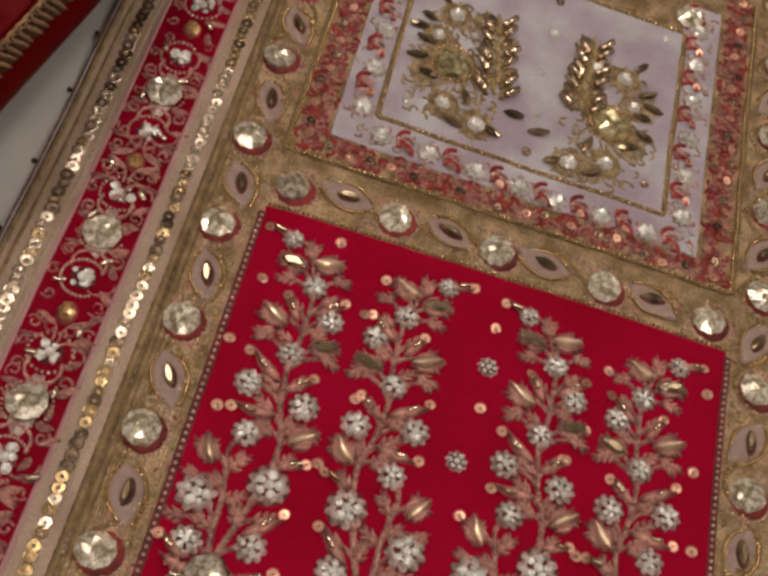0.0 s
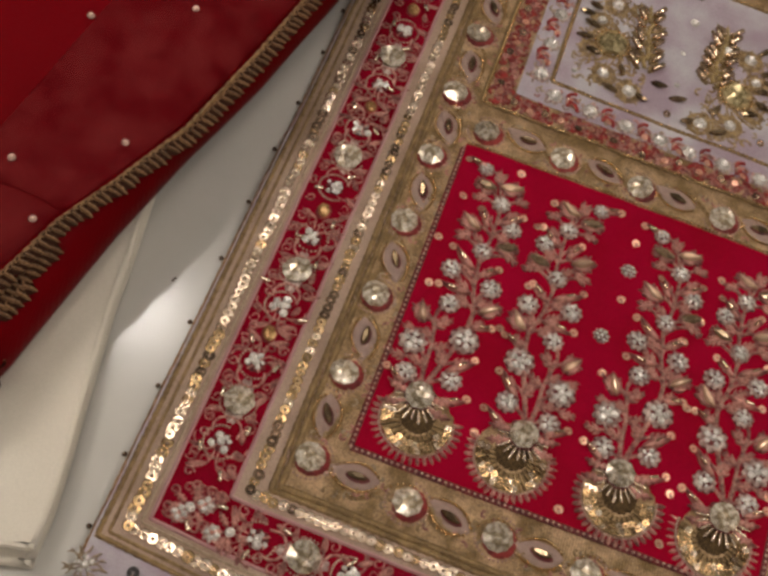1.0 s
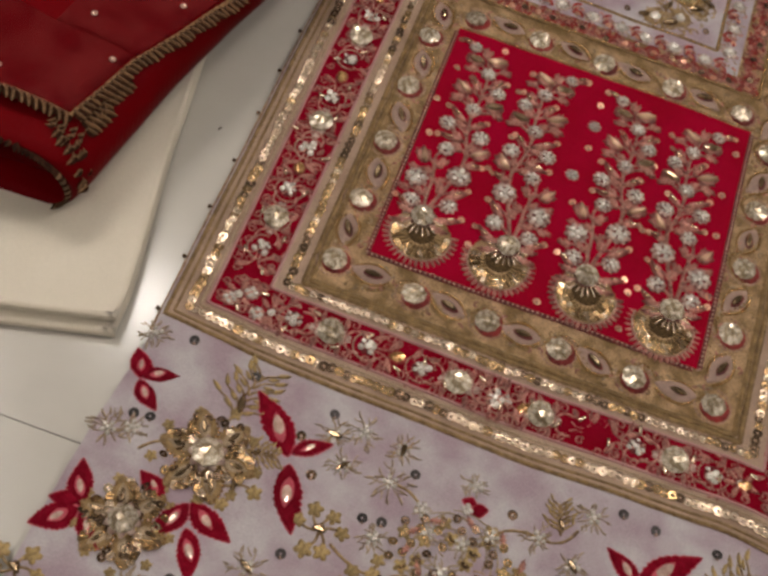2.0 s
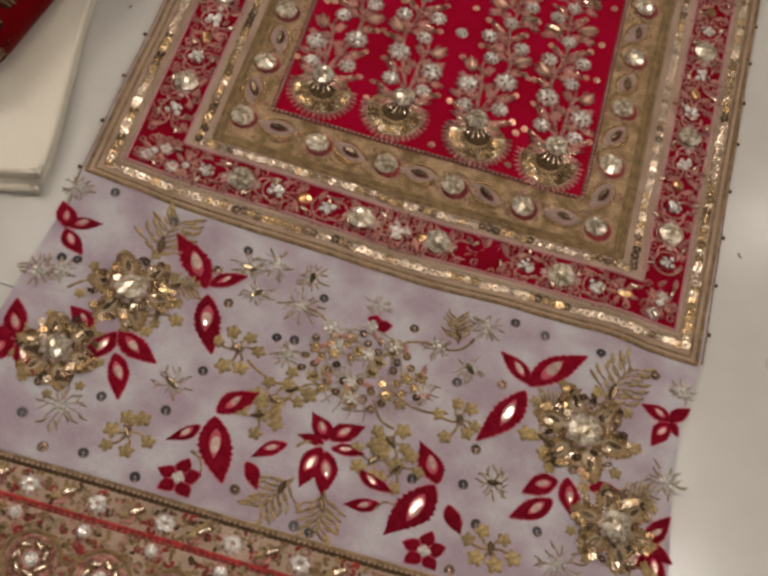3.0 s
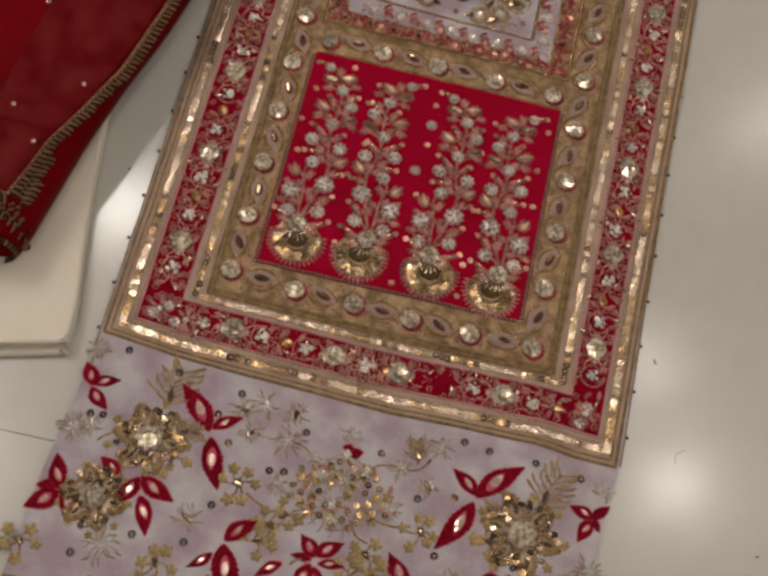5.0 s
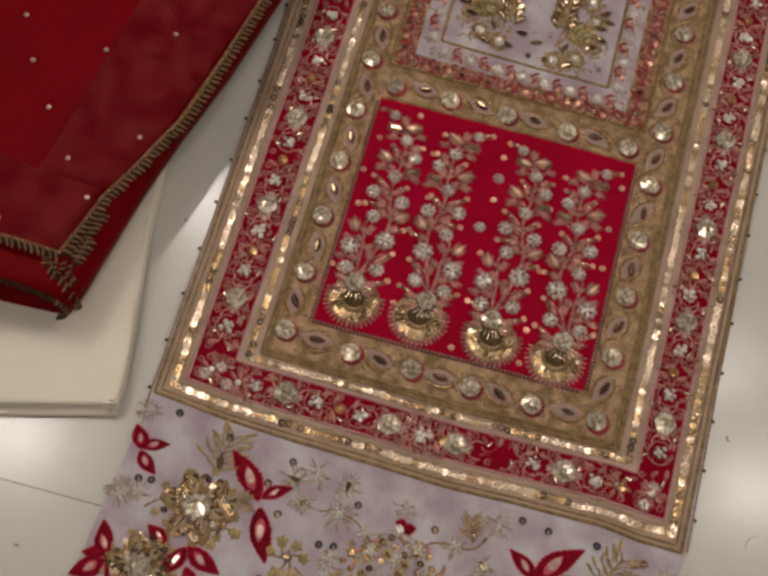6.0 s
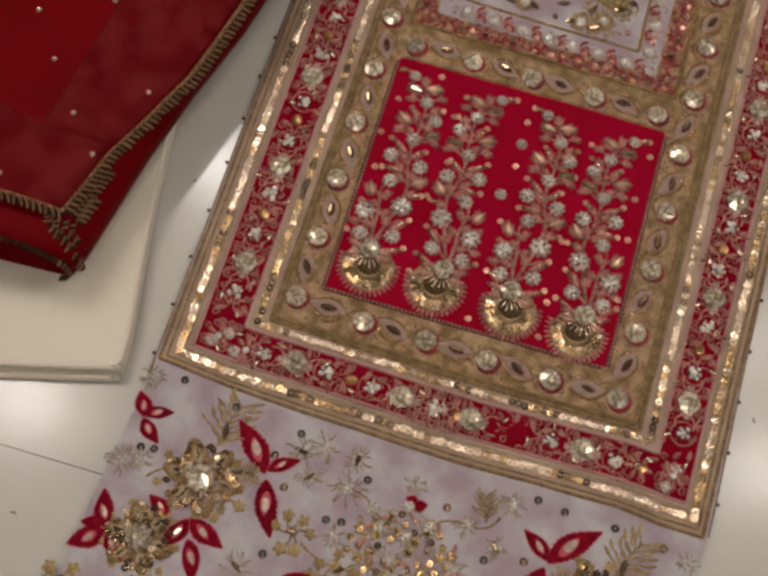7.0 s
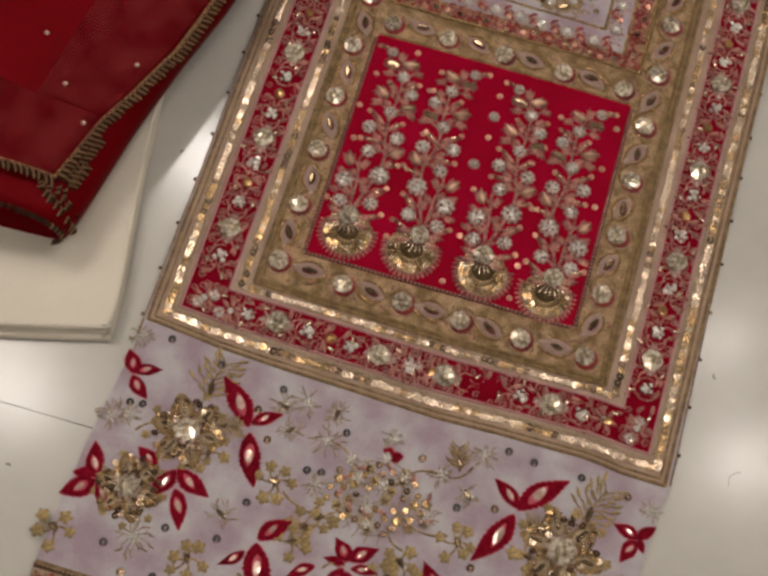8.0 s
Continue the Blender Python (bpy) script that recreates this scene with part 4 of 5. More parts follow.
for n, (x, y) in enumerate(SMALL):
    x, y = x * 0.001, y * 0.001
    part("pale_rosette", PALEROSETTES[n % 3], white_strip, lay(x, y, 0.0022, 0, 0.0048))
    stone(white_strip, x, y, 0.0034, 0.0026, STARS, "rhinestone", None, 10)
    for e in range(6):
        stone(white_strip, x + 0.0027 * math.cos(e * 1.047), y + 0.0027 * math.sin(e * 1.047), 0.001, 0.0026, STARS, "rhinestone", None, 20)
    lx, ly = (x + 0.0088, y - 0.0008) if n < 7 else (x, y + 0.0098)
    g = Geo()
    for e in (-1, 0, 1):
        cord(g, curl(lx + (0 if n < 7 else -0.002), ly + e * 0.0026, 0.0036, 0.0018, 20 + 50 * e, 230 + 50 * e, 10), 0.0009, 0.0023, 0.9, 0 if e else 1)
    part("red_loop", g.mesh("red_loop", RUST, ROSE, smooth=True), white_strip)
    part("rose_sequin", ROSESEQ, white_strip, lay(lx + 0.001, ly - 0.002, 0.0029, 0, 0.0017, tilt=(pick.uniform(-25, 25), 10)))
    part("stud", STUD, white_strip, lay(lx - 0.0022, ly + 0.0015, 0.0026, 0, 0.0011))


g = Geo()
for k, (x, y) in enumerate(along([(-0.0610, 0.325), (-0.0610, 0.2000), (0.0590, 0.1955), (0.0590, 0.325)], 0.0016, warp)):
    a = pick.uniform(0, 360)
    cord(g, curl(x + pick.uniform(-5, 5) * 0.001, y + pick.uniform(-4.5, 4.5) * 0.001, pick.uniform(1.0, 2.2) * 0.001, 0.0008, a, a + 190, 7), 0.0005, 0.0021, 0.9, k % 3, 4, 0.1)
part("couched_thread", g.mesh("couched_thread", PALE, ROSE, MAUVE, smooth=True), white_strip)


def bouquet(gx, gy, q):
    at = lambda a, b: (gx + q * a * 0.001, gy + b * 0.001)
    g = Geo()
    for a, b, r in ((0, 0, 8.5), (-3, 25, 6), (0, -20, 6), (14, -25, 6.2), (9, 26, 5), (-8, 12, 5), (-10, -8, 5)):
        x, y = at(a, b)
        for e in range(3):
            s = pick.uniform(0, 360)
            cord(g, curl(x, y, r * 0.00105 - e * 0.0012, r * 0.00095 - e * 0.0012, s, s + 330, 20), 0.0006, 0.0025 + 0.0001 * e, 0.9, 0, 5, 0.15)
        for e in range(8):
            w = e * 0.785
            cord(g, [(x + d * math.cos(w) * 0.001, y + d * math.sin(w) * 0.001) for d in (r * 0.9, r * 1.1, r * 1.3)], 0.0005, 0.0025, 0.9)
    for k in range(5):
        x0, y0 = at(0, 0)
        x1, y1 = at(-12 + 6 * k, -16 + 2 * (k % 2))
        cord(g, bend(x0, y0, x1, y1, 0.2 * q), 0.0005, 0.0025, 0.9)
    part("thread_scroll", g.mesh("thread_scroll", THREAD, smooth=True), upper)
    for a, b, r in ((0, 0, 7.2), (-3, 25, 3.2), (0, -20, 3.0), (14, -25, 3.4), (9, 26, 2.6), (-8, 12, 2.6)):
        x, y = at(a, b)
        part("pale_rosette" if r < 5 else "gold_rosette", PALEROSETTES[1] if r < 5 else CLOVER[0], upper, lay(x, y, 0.0025, 0, r * 0.00125))
        stone(upper, x, y, r * 0.001, 0.0031, GOLDGEMS if r > 5 else STARS, "gold_crystal" if r > 5 else "rhinestone", None, 10)
    x, y = at(0, 0)
    part("bead_ring", beads(Geo(), curl(x, y, 0.0084, 0.0084, 0, 350, 22), 0.0009, 0.0028).mesh("bead_ring", BEAD, smooth=True), upper)
    # the upright stack of bugle beads with a leaf of stones on both flanks
    foot, climb = ((18.0, -0.6), -7.0) if q > 0 else ((13.0, -0.3), 3.0)
    g = Geo()
    for k in range(150):
        a, b = pick.uniform(-17, 22), pick.uniform(-30, 32)
        if (a / 20) ** 2 + (b / 32) ** 2 > 1:
            continue
        x, y = at(a, b)
        s = pick.uniform(0, 360)
        cord(g, curl(x, y, pick.uniform(1.6, 3.6) * 0.001, 0.0008, s, s + pick.uniform(120, 280), 8), 0.0006, 0.0024, 0.9, k % 3, 4, 0.12)
    for k in range(26):
        t = 7.2 * pick.random()
        x, y = at(foot[0] + foot[1] * t + pick.uniform(-3.4, 3.4), climb + 4.9 * t)
        s = pick.uniform(0, 360)
        cord(g, curl(x, y, 0.0022, 0.0009, s, s + 220, 8), 0.0007, 0.0027, 0.9, k % 3, 4, 0.12)
    part("couched_thread", g.mesh("couched_thread", THREAD, PALE, OLIVE, smooth=True), upper)
    for k in range(8):
        x, y = at(foot[0] + foot[1] * k, climb + 4.9 * k)
        near = 1 - 0.075 * k
        for e in (-1, 1):
            part("gold_leaf", GOLDLEAF[k % 3], upper, lay(x + e * 0.0022 * near, y - 0.003, 0.0026, -e * 34, 0.0092))
            part("bugle_bead", OLDBUGLE if (k + e) % 3 else MARQ, upper, lay(x + e * (0.0036 if (k + e) % 3 else 0.0062) * near, y - (0.002 if (k + e) % 3 else -0.001), 0.0034, -e * pick.uniform(30, 46), 0.0078, tilt=(pick.uniform(-10, 10), e * 10)))
        part("gold_leaf", GOLDLEAF[k % 3], upper, lay(x, y - 0.002, 0.0032, pick.uniform(-14, 14), 0.0072))
    for a, b, turn in ((-12, 8, 80), (-8, -9, 70), (27, -15, 80), (-14, -1, 95), (-13, 20, 60), (5, -27, 75), (-16, 14, 100), (-9, 33, 40), (8, -14, 20), (20, -26, 60)):
        x, y = at(a, b)
        part("slit_stone", SLIT, upper, lay(x, y, 0.003, q * turn, 0.0088, tilt=(pick.uniform(-20, 20), pick.uniform(-20, 20))))


bouquet(-0.0325, 0.2440, 1)
bouquet(0.0320, 0.2395, -1)
for x, y, r in ((4, 277, 2.4), (3, 233, 1.6), (2, 254, 1.5), (-46, 220, 1.6), (50, 294, 1.8)):
    stone(upper, x * 0.001, y * 0.001, r * 0.001, 0.0026, STARS, "rhinestone")
for x, y in ((2, 214), (48, 216), (4, 296)):
    part("smoky_sequin", DARKSEQ, upper, lay(x * 0.001, y * 0.001, 0.0027, 0, 0.0019, tilt=(12, 8)))

# ---- flowered field below the yoke ----
field = part("flower_field", sheet(0, 0.31, -0.2075, -0.080, 0.0003, 0.004, lambda u, v: (side(v)[0] + 0.0015 + (side(v)[1] - side(v)[0] - 0.003) * u / 0.31, v), 0.0004).mesh("flower_field", LILAC, smooth=True), kurta, label="lilac silk field with garnet leaves and gold flowers")


def garnet_leaf(x0, y0, x1, y1, wide, mirror=True, seed=0):
    x0, y0, x1, y1 = (q * 0.001 for q in (x0, y0, x1, y1))
    length, turn = math.hypot(x1 - x0, y1 - y0), math.degrees(math.atan2(y1 - y0, x1 - x0)) - 90
    lean = 0.2 * (1 if seed % 2 else -1)
    wide *= 0.00112
    part("pink_outline", solo("pink_outline", blade(length * 1.04, wide, 0.0003, 11, lean, seed, 40, 0.0004, 0.16, 1.0), PINK, True, False), field, lay(x0, y0, 0.0004, turn))
    leaf = part("garnet_leaf", solo("garnet_leaf", blade(length * 1.04, wide, 0.0007, 11, lean, seed, 40, 0.0, 0.16, 1.0), LEAF, True, False), field, lay(x0, y0, 0.0006, turn))
    if mirror:
        c, s = math.cos(radians(turn)), math.sin(radians(turn))
        k = length * 0.45
        off = lean * length * 0.2
        tilt = (pick.uniform(-18, 18), pick.uniform(-18, 18))
        part("mirror_rim", solo("mirror_rim", blade(length * 0.48, wide * 0.42, 0.0005, 0, 0, 1, 10), PINK, True, False), field, lay(x0 - s * length * 0.2 + c * off, y0 + c * length * 0.2 + s * off, 0.0011, turn))
        part("blush_mirror", BLUSHMARQ, field, lay(x0 - s * k + c * off, y0 + c * k + s * off, 0.0014, turn, length * 0.33, length * 0.33, tilt=tilt))


GARNET_A = ((-81, -109, -97, -83, 12), (-80, -107, -68, -95, 7), (-79, -112, -74, -140, 12), (-111, -143, -117, -161, 9), (-110, -142, -93, -155, 10), (-108, -153, -96, -170, 9), (-122, -145, -132, -135, 8), (-57, -166, -46, -150, 10), (-57, -168, -51, -196, 14), (-62, -174, -71, -186, 6))
GARNET_B = ((-8, -164, -15, -152, 9), (-7, -163, 4, -151, 9), (-9, -166, -20, -163, 5), (-5, -167, 8, -163, 5), (-9, -168, -17, -186, 10), (-7, -169, 0, -187, 10), (-24, -171, -38, -178, 6), (-38, -184, -29, -192, 6), (9, -173, 23, -181, 6), (21, -185, 8, -192, 6), (43, -169, 35, -151, 11), (42, -170, 32, -199, 15), (50, -177, 55, -189, 7))
GARNET_C = ((73, -112, 91, -86, 12), (73, -111, 61, -97, 8), (72, -115, 62, -146, 12), (94, -153, 79, -159, 9), (93, -162, 80, -177, 9), (98, -150, 101, -169, 9), (108, -152, 120, -147, 6), (140, -109, 128, -102, 7), (140, -109, 146, -99, 6), (140, -110, 131, -121, 8), (140, -109, 145, -114, 4), (134, -170, 147, -158, 8), (136, -172, 126, -188, 8), (138, -173, 143, -187, 8), (137, -171, 148, -173, 6))
GARNET_D = ((-152, -98, -156, -85, 9), (-152, -97, -139, -89, 7), (-152, -99, -143, -111, 8), (-150, -159, -161, -143, 10), (-152, -158, -163, -157, 7), (-151, -160, -163, -174, 11), (-149, -160, -140, -174, 8))
for n, (a, b, c, d, w) in enumerate(GARNET_A + GARNET_B + GARNET_C + GARNET_D):
    garnet_leaf(a, b, c, d, w, math.hypot(c - a, d - b) > 13, n)
for cx, cy in ((-63, -199), (44, -200), (-3, -104)):
    for k in range(5 if cy < -150 else 2):
        a = k * 1.257 + 0.3
        garnet_leaf(cx + 2 * math.cos(a), cy + 2 * math.sin(a), cx + 9 * math.cos(a), cy + (9 if cy < -150 else 6) * math.sin(a), 6, False, k)
    for k in range(4):
        stone(field, cx * 0.001 + 0.0015 * math.cos(k * 1.57), cy * 0.001 + 0.0015 * math.sin(k * 1.57), 0.0014, 0.0012, STARS, "rhinestone", None, 20)


def twig(pts, mat=THREAD, r=0.0007, name="twig"):
    for p in pts:
        part(name, cord(Geo(), p, r, 0.0004, 0.9, 0, 5, 0.12, 0.3).mesh(name, mat, smooth=True), field)


PETAL = solo("petal", blade(1.0, 0.62, 0.1, 0, 0.0, 2, 14), PALE, True)
PETALRIM = solo("petal_rim", blade(1.0, 0.62, 0.06, 9, 0.0, 3, 28, 0.06), OLIVE, True)
PALELEAF = [solo("silver_leaf", blade(1.0, 0.30, 0.14, 3, 0.2 * (s - 1), s, 12, 0.0, 0.35), PALE, True) for s in range(3)]


def gold_flower(x, y, r, seed):
    """A large flower: faceted stone, sequin-edged petals, rings of tilted sequins and gold leaves round it."""
    rng = random.Random(seed)
    x, y = x * 0.001, y * 0.001
    part("gold_rosette", CLOVER[seed % 3], field, lay(x, y, 0.0005, rng.uniform(0, 360), r * 0.5))
    for k in range(6):
        a = k * 1.047 + seed
        c, s = math.cos(a), math.sin(a)
        turn = math.degrees(a) - 90
        fx, fy = x + c * r * 0.3, y + s * r * 0.3
        part("petal_rim", PETALRIM, field, lay(fx, fy, 0.0005, turn, r * 0.95))
        part("petal", PETAL, field, lay(fx + c * r * 0.12, fy + s * r * 0.12, 0.0008, turn, r * 0.66))
        outline = []
        for e in range(16):
            t = 0.1 + 0.86 * (e % 8) / 7
            w = 0.34 * r * math.sin(math.pi * t ** 0.85) ** 0.75 * (1 if e < 8 else -1)
            outline.append((fx - s * w + c * t * r * 0.95, fy + c * w + s * t * r * 0.95))
        part("bead_ring", beads(Geo(), outline, 0.00075, 0.0008).mesh("bead_ring", BEAD, smooth=True), field)
        dark = (k + seed) % 2 == 0
        for e in range(5):
            px, py = outline[(2 + e) if k % 2 else (10 + e)]
            part("sequin", OLDSEQ if dark and e % 2 else (OLDSEQ, SEQ, DARKSEQ)[(e + k) % 3], field, lay(px, py, 0.0013 + 0.0003 * (e % 2), 0, 0.0021, tilt=(rng.uniform(-32, 32), rng.uniform(-32, 32))))
        part("slit_stone", SLIT, field, lay(fx + c * r * 0.5, fy + s * r * 0.5, 0.0014, turn, r * 0.42, tilt=(rng.uniform(-20, 20), rng.uniform(-20, 20))))
    for k in range(34):
        a = k * 2.399 + rng.random() * 0.3
        q = r * rng.uniform(0.42, 1.12)
        part("sequin", (DARKSEQ, OLDSEQ, SEQ, SEQ if k < 8 else DARKSEQ)[k % 4], field, lay(x + q * math.cos(a), y + q * math.sin(a), 0.0018, 0, 0.0020, tilt=(rng.uniform(-32, 32), rng.uniform(-32, 32))))
    part("pale_rosette", PALEROSETTES[seed % 3], field, lay(x, y, 0.0030, 0, r * 0.50))
    stone(field, x, y, r * 0.42, 0.0034, GEMS, "crystal", None, 8)
    for k in range(9):
        a = k * 0.698 + seed * 0.7
        q = r * rng.uniform(1.15, 1.4)
        part("clover", CLOVER[k % 3], field, lay(x + q * math.cos(a), y + q * math.sin(a), 0.0005, rng.uniform(0, 360), r * 0.17))


gold_flower(-112, -121, 0.0165, 1)
gold_flower(-132, -159, 0.0150, 2)
gold_flower(101, -127, 0.0185, 3)
gold_flower(121, -167, 0.0155, 4)


def sprig(x, y, r, seed, mat=PALE):
    """A burst of fine silver-gold thread with a small cluster of stones."""
    rng = random.Random(seed)
    x, y = x * 0.001, y * 0.001
    lines = []
    for k in range(13):
        a = k * 0.483 + rng.uniform(-0.3, 0.3)
        q = r * rng.uniform(0.35, 0.9)
        lines.append(bend(x, y, x + q * math.cos(a), y + q * math.sin(a), rng.uniform(-0.2, 0.2), 6))
        if k % 2:
            lines.append(bend(x + 0.6 * q * math.cos(a), y + 0.6 * q * math.sin(a), x + q * math.cos(a + 0.4), y + q * math.sin(a + 0.4), 0.1, 4))
        part("silver_leaf", PALELEAF[k % 3], field, lay(x + 0.75 * q * math.cos(a), y + 0.75 * q * math.sin(a), 0.0005, math.degrees(a) - 90 + rng.uniform(-30, 30), r * rng.uniform(0.28, 0.42)))
    twig(lines, mat, 0.00036, "sprig")
    for k in range(5):
        a = k * 1.257 + seed
        stone(field, x + 0.0025 * math.cos(a), y + 0.0025 * math.sin(a), 0.0011 * rng.uniform(0.8, 1.2), 0.0009, STARS, "rhinestone", None, 25)
    stone(field, x, y, 0.0015, 0.001, STARS, "rhinestone", None, 20)


SPRIGS = ((-155, -124, 11), (-120, -183, 13), (-37, -104, 11), (-54, -86, 10), (-36, -130, 8), (-15, -119, 8), (-6, -134, 10), (-3, -142, 9), (-1, -119, 8), (10, -112, 7), (27, -130, 9), (29, -105, 9), (49, -88, 10), (142, -139, 12), (100, -190, 13), (-21, -111, 5), (-2, -92, 8), (-155, -76, 9), (-146, -120, 9), (144, -92, 8))
for n, (x, y, r) in enumerate(SPRIGS):
    sprig(x, y, r * 0.001, n)
for n, (x, y) in enumerate(((-80, -159), (67, -162), (-58, -104), (-36, -88), (45, -112), (-66, -92))):
    sprig(x, y, 0.0095, 40 + n, THREAD if n % 2 else PALE)
    part("slit_stone", SLIT, field, lay(x * 0.001, y * 0.001, 0.0007, 60 + 40 * n, 0.0075, tilt=(12, 9)))
# the wreath in the middle of the field
for k in range(48):
    a = k * 2.399
    q = 0.004 + 0.020 * math.sqrt(k / 48)
    x, y = -0.002 + q * 1.2 * math.cos(a), -0.127 + q * 0.8 * math.sin(a)
    if k % 3 == 0:
        part("clover", CLOVER[k % 3], field, lay(x, y, 0.0005, a * 57, 0.0034))
    part("sequin", (DARKSEQ, OLDSEQ, OLDSEQ, DARKSEQ)[k % 4], field, lay(x, y, 0.0010, 0, 0.0020, tilt=(pick.uniform(-18, 18), pick.uniform(-18, 18))))
    if k % 5 == 2:
        part("thread_leaf", ROSELEAF[k % 3], field, lay(x, y, 0.0006, a * 57, 0.007))
twig([curl(-0.002, -0.127, 0.012 + 0.003 * (k % 4), 0.016 + 0.003 * (k % 3), 37 * k, 37 * k + 60, 8) for k in range(16)], PALE, 0.0004, "wreath_thread")
twig([bend(-0.002 + 0.012 * math.cos(k * 0.39), -0.134 + 0.008 * math.sin(k * 0.39), -0.002 + 0.019 * math.cos(k * 0.39), -0.138 + 0.014 * math.sin(k * 0.39), 0.1, 5) for k in range(16)], THREAD, 0.00035, "wreath_thread")


def vine(x, y, seed, arms):
    """Clustered four-lobed gold leaves on thin stems round a slit stone."""
    rng = random.Random(seed)
    x, y = x * 0.001, y * 0.001
    lines = []
    for k in range(arms):
        a = k * 6.283 / arms + rng.uniform(-0.25, 0.25)
        q = rng.uniform(0.0065, 0.0105)
        ex, ey = x + q * math.cos(a), y + q * math.sin(a)
        lines.append(bend(x, y, ex, ey, 0.15, 6))
        part("clover", CLOVER[k % 3], field, lay(ex, ey, 0.0005, rng.uniform(0, 90), 0.0037 * rng.uniform(0.85, 1.15)))
    twig(lines)
    part("slit_stone", SLIT, field, lay(x, y, 0.0009, rng.uniform(0, 180), 0.0065, tilt=(rng.uniform(-14, 14), rng.uniform(-14, 14))))
    part("smoky_sequin", DARKSEQ, field, lay(x, y + 0.001, 0.0007, 0, 0.0018, tilt=(10, -12)))


for n, (x, y, arms) in enumerate(((-58, -134, 6), (-90, -186, 6), (-35, -153, 6), (-40, -162, 4), (19, -157, 5), (14, -167, 5), (24, -168, 5), (46, -138, 6), (71, -191, 6), (-29, -146, 3), (84, -135, 4), (-97, -129, 4), (-163, -190, 5), (130, -182, 4))):
    vine(x, y, n, arms)
twig([bend(-0.052, -0.138, -0.012, -0.140, -0.15, 14), bend(-0.030, -0.150, -0.012, -0.140, 0.2, 10), bend(0.019, -0.150, 0.008, -0.140, 0.2, 10), bend(0.040, -0.136, 0.012, -0.132, 0.15, 12), bend(-0.036, -0.104, -0.018, -0.118, 0.2, 10), bend(0.029, -0.105, 0.006, -0.118, -0.2, 10), bend(0.044, -0.096, 0.029, -0.105, 0.2, 8), bend(-0.140, -0.128, -0.118, -0.122, 0.2, 10), bend(-0.062, -0.186, -0.055, -0.194, 0.2, 6), bend(-0.020, -0.171, -0.009, -0.167, 0.2, 8), bend(0.020, -0.188, 0.028, -0.184, 0.3, 8)])


def spray(x, y, turn, size, seed):
    """A feathery gold spray."""
    c, s = math.cos(radians(turn)), math.sin(radians(turn))
    x, y = x * 0.001, y * 0.001
    at = lambda a, b: (x + size * (c * a - s * b), y + size * (s * a + c * b))
    rng = random.Random(seed)
    lines = [bend(*at(0, -0.5), *at(0, 0.5), 0.05, 8)]
    for k in range(6):
        t = -0.4 + 0.15 * k
        for e in (-1, 1):
            tip = at(e * (0.40 - 0.04 * k) * rng.uniform(0.8, 1.1), t + 0.26)
            lines.append(bend(*at(0, t), *tip, 0.14 * e, 5))
            part("gold_leaf", GOLDLEAF[k % 3], field, lay(*tip, 0.0005, turn - e * rng.uniform(25, 60), size * 0.24))
            part("gold_leaf", GOLDLEAF[k % 3], field, lay(*at(e * 0.12, t + 0.12), 0.0005, turn - e * rng.uniform(45, 75), size * 0.2))
    twig(lines, THREAD, 0.0006)
    part("slit_stone", SLIT, field, lay(*at(0, -0.15), 0.001, turn + 20, size * 0.36, tilt=(10, 12)))


for n, (x, y, turn, size) in enumerate(((-107, -90, -12, 0.026), (113, -100, -25, 0.026), (-22, -193, 150, 0.020), (-2, -196, 185, 0.020), (36, -94, 15, 0.014), (-92, -112, -80, 0.014), (86, -119, 70, 0.014), (128, -150, -60, 0.014))):
    spray(x, y, turn, size, n)
DARK_A = ((-69, -113), (-69, -149), (-106, -174), (-135, -190), (-121, -202), (-104, -200), (-80, -204), (-78, -172), (-39, -197), (-11, -205), (32, -170), (41, -120), (61, -115), (61, -82), (76, -84), (103, -85), (56, -149))
DARK_B = ((54, -166), (63, -182), (89, -178), (56, -205), (-4, -206), (-43, -123), (-35, -122), (130, -88), (-138, -73), (-107, -79), (-69, -83), (-79, -98), (89, -116), (-148, -114), (-141, -113), (16, -99), (-28, -97))
for n, (x, y) in enumerate(DARK_A + DARK_B):
    part("black_sequin" if n % 4 else "smoky_sequin", JETSEQ if n % 4 else DARKSEQ, field, lay(x * 0.001, y * 0.001, 0.0007, 0, 0.0023, tilt=(pick.uniform(-14, 14), pick.uniform(-14, 14))))
    part("stud", STUD, field, lay(x * 0.001 + 0.0003, y * 0.001 - 0.0016, 0.0005, 0, 0.0008))

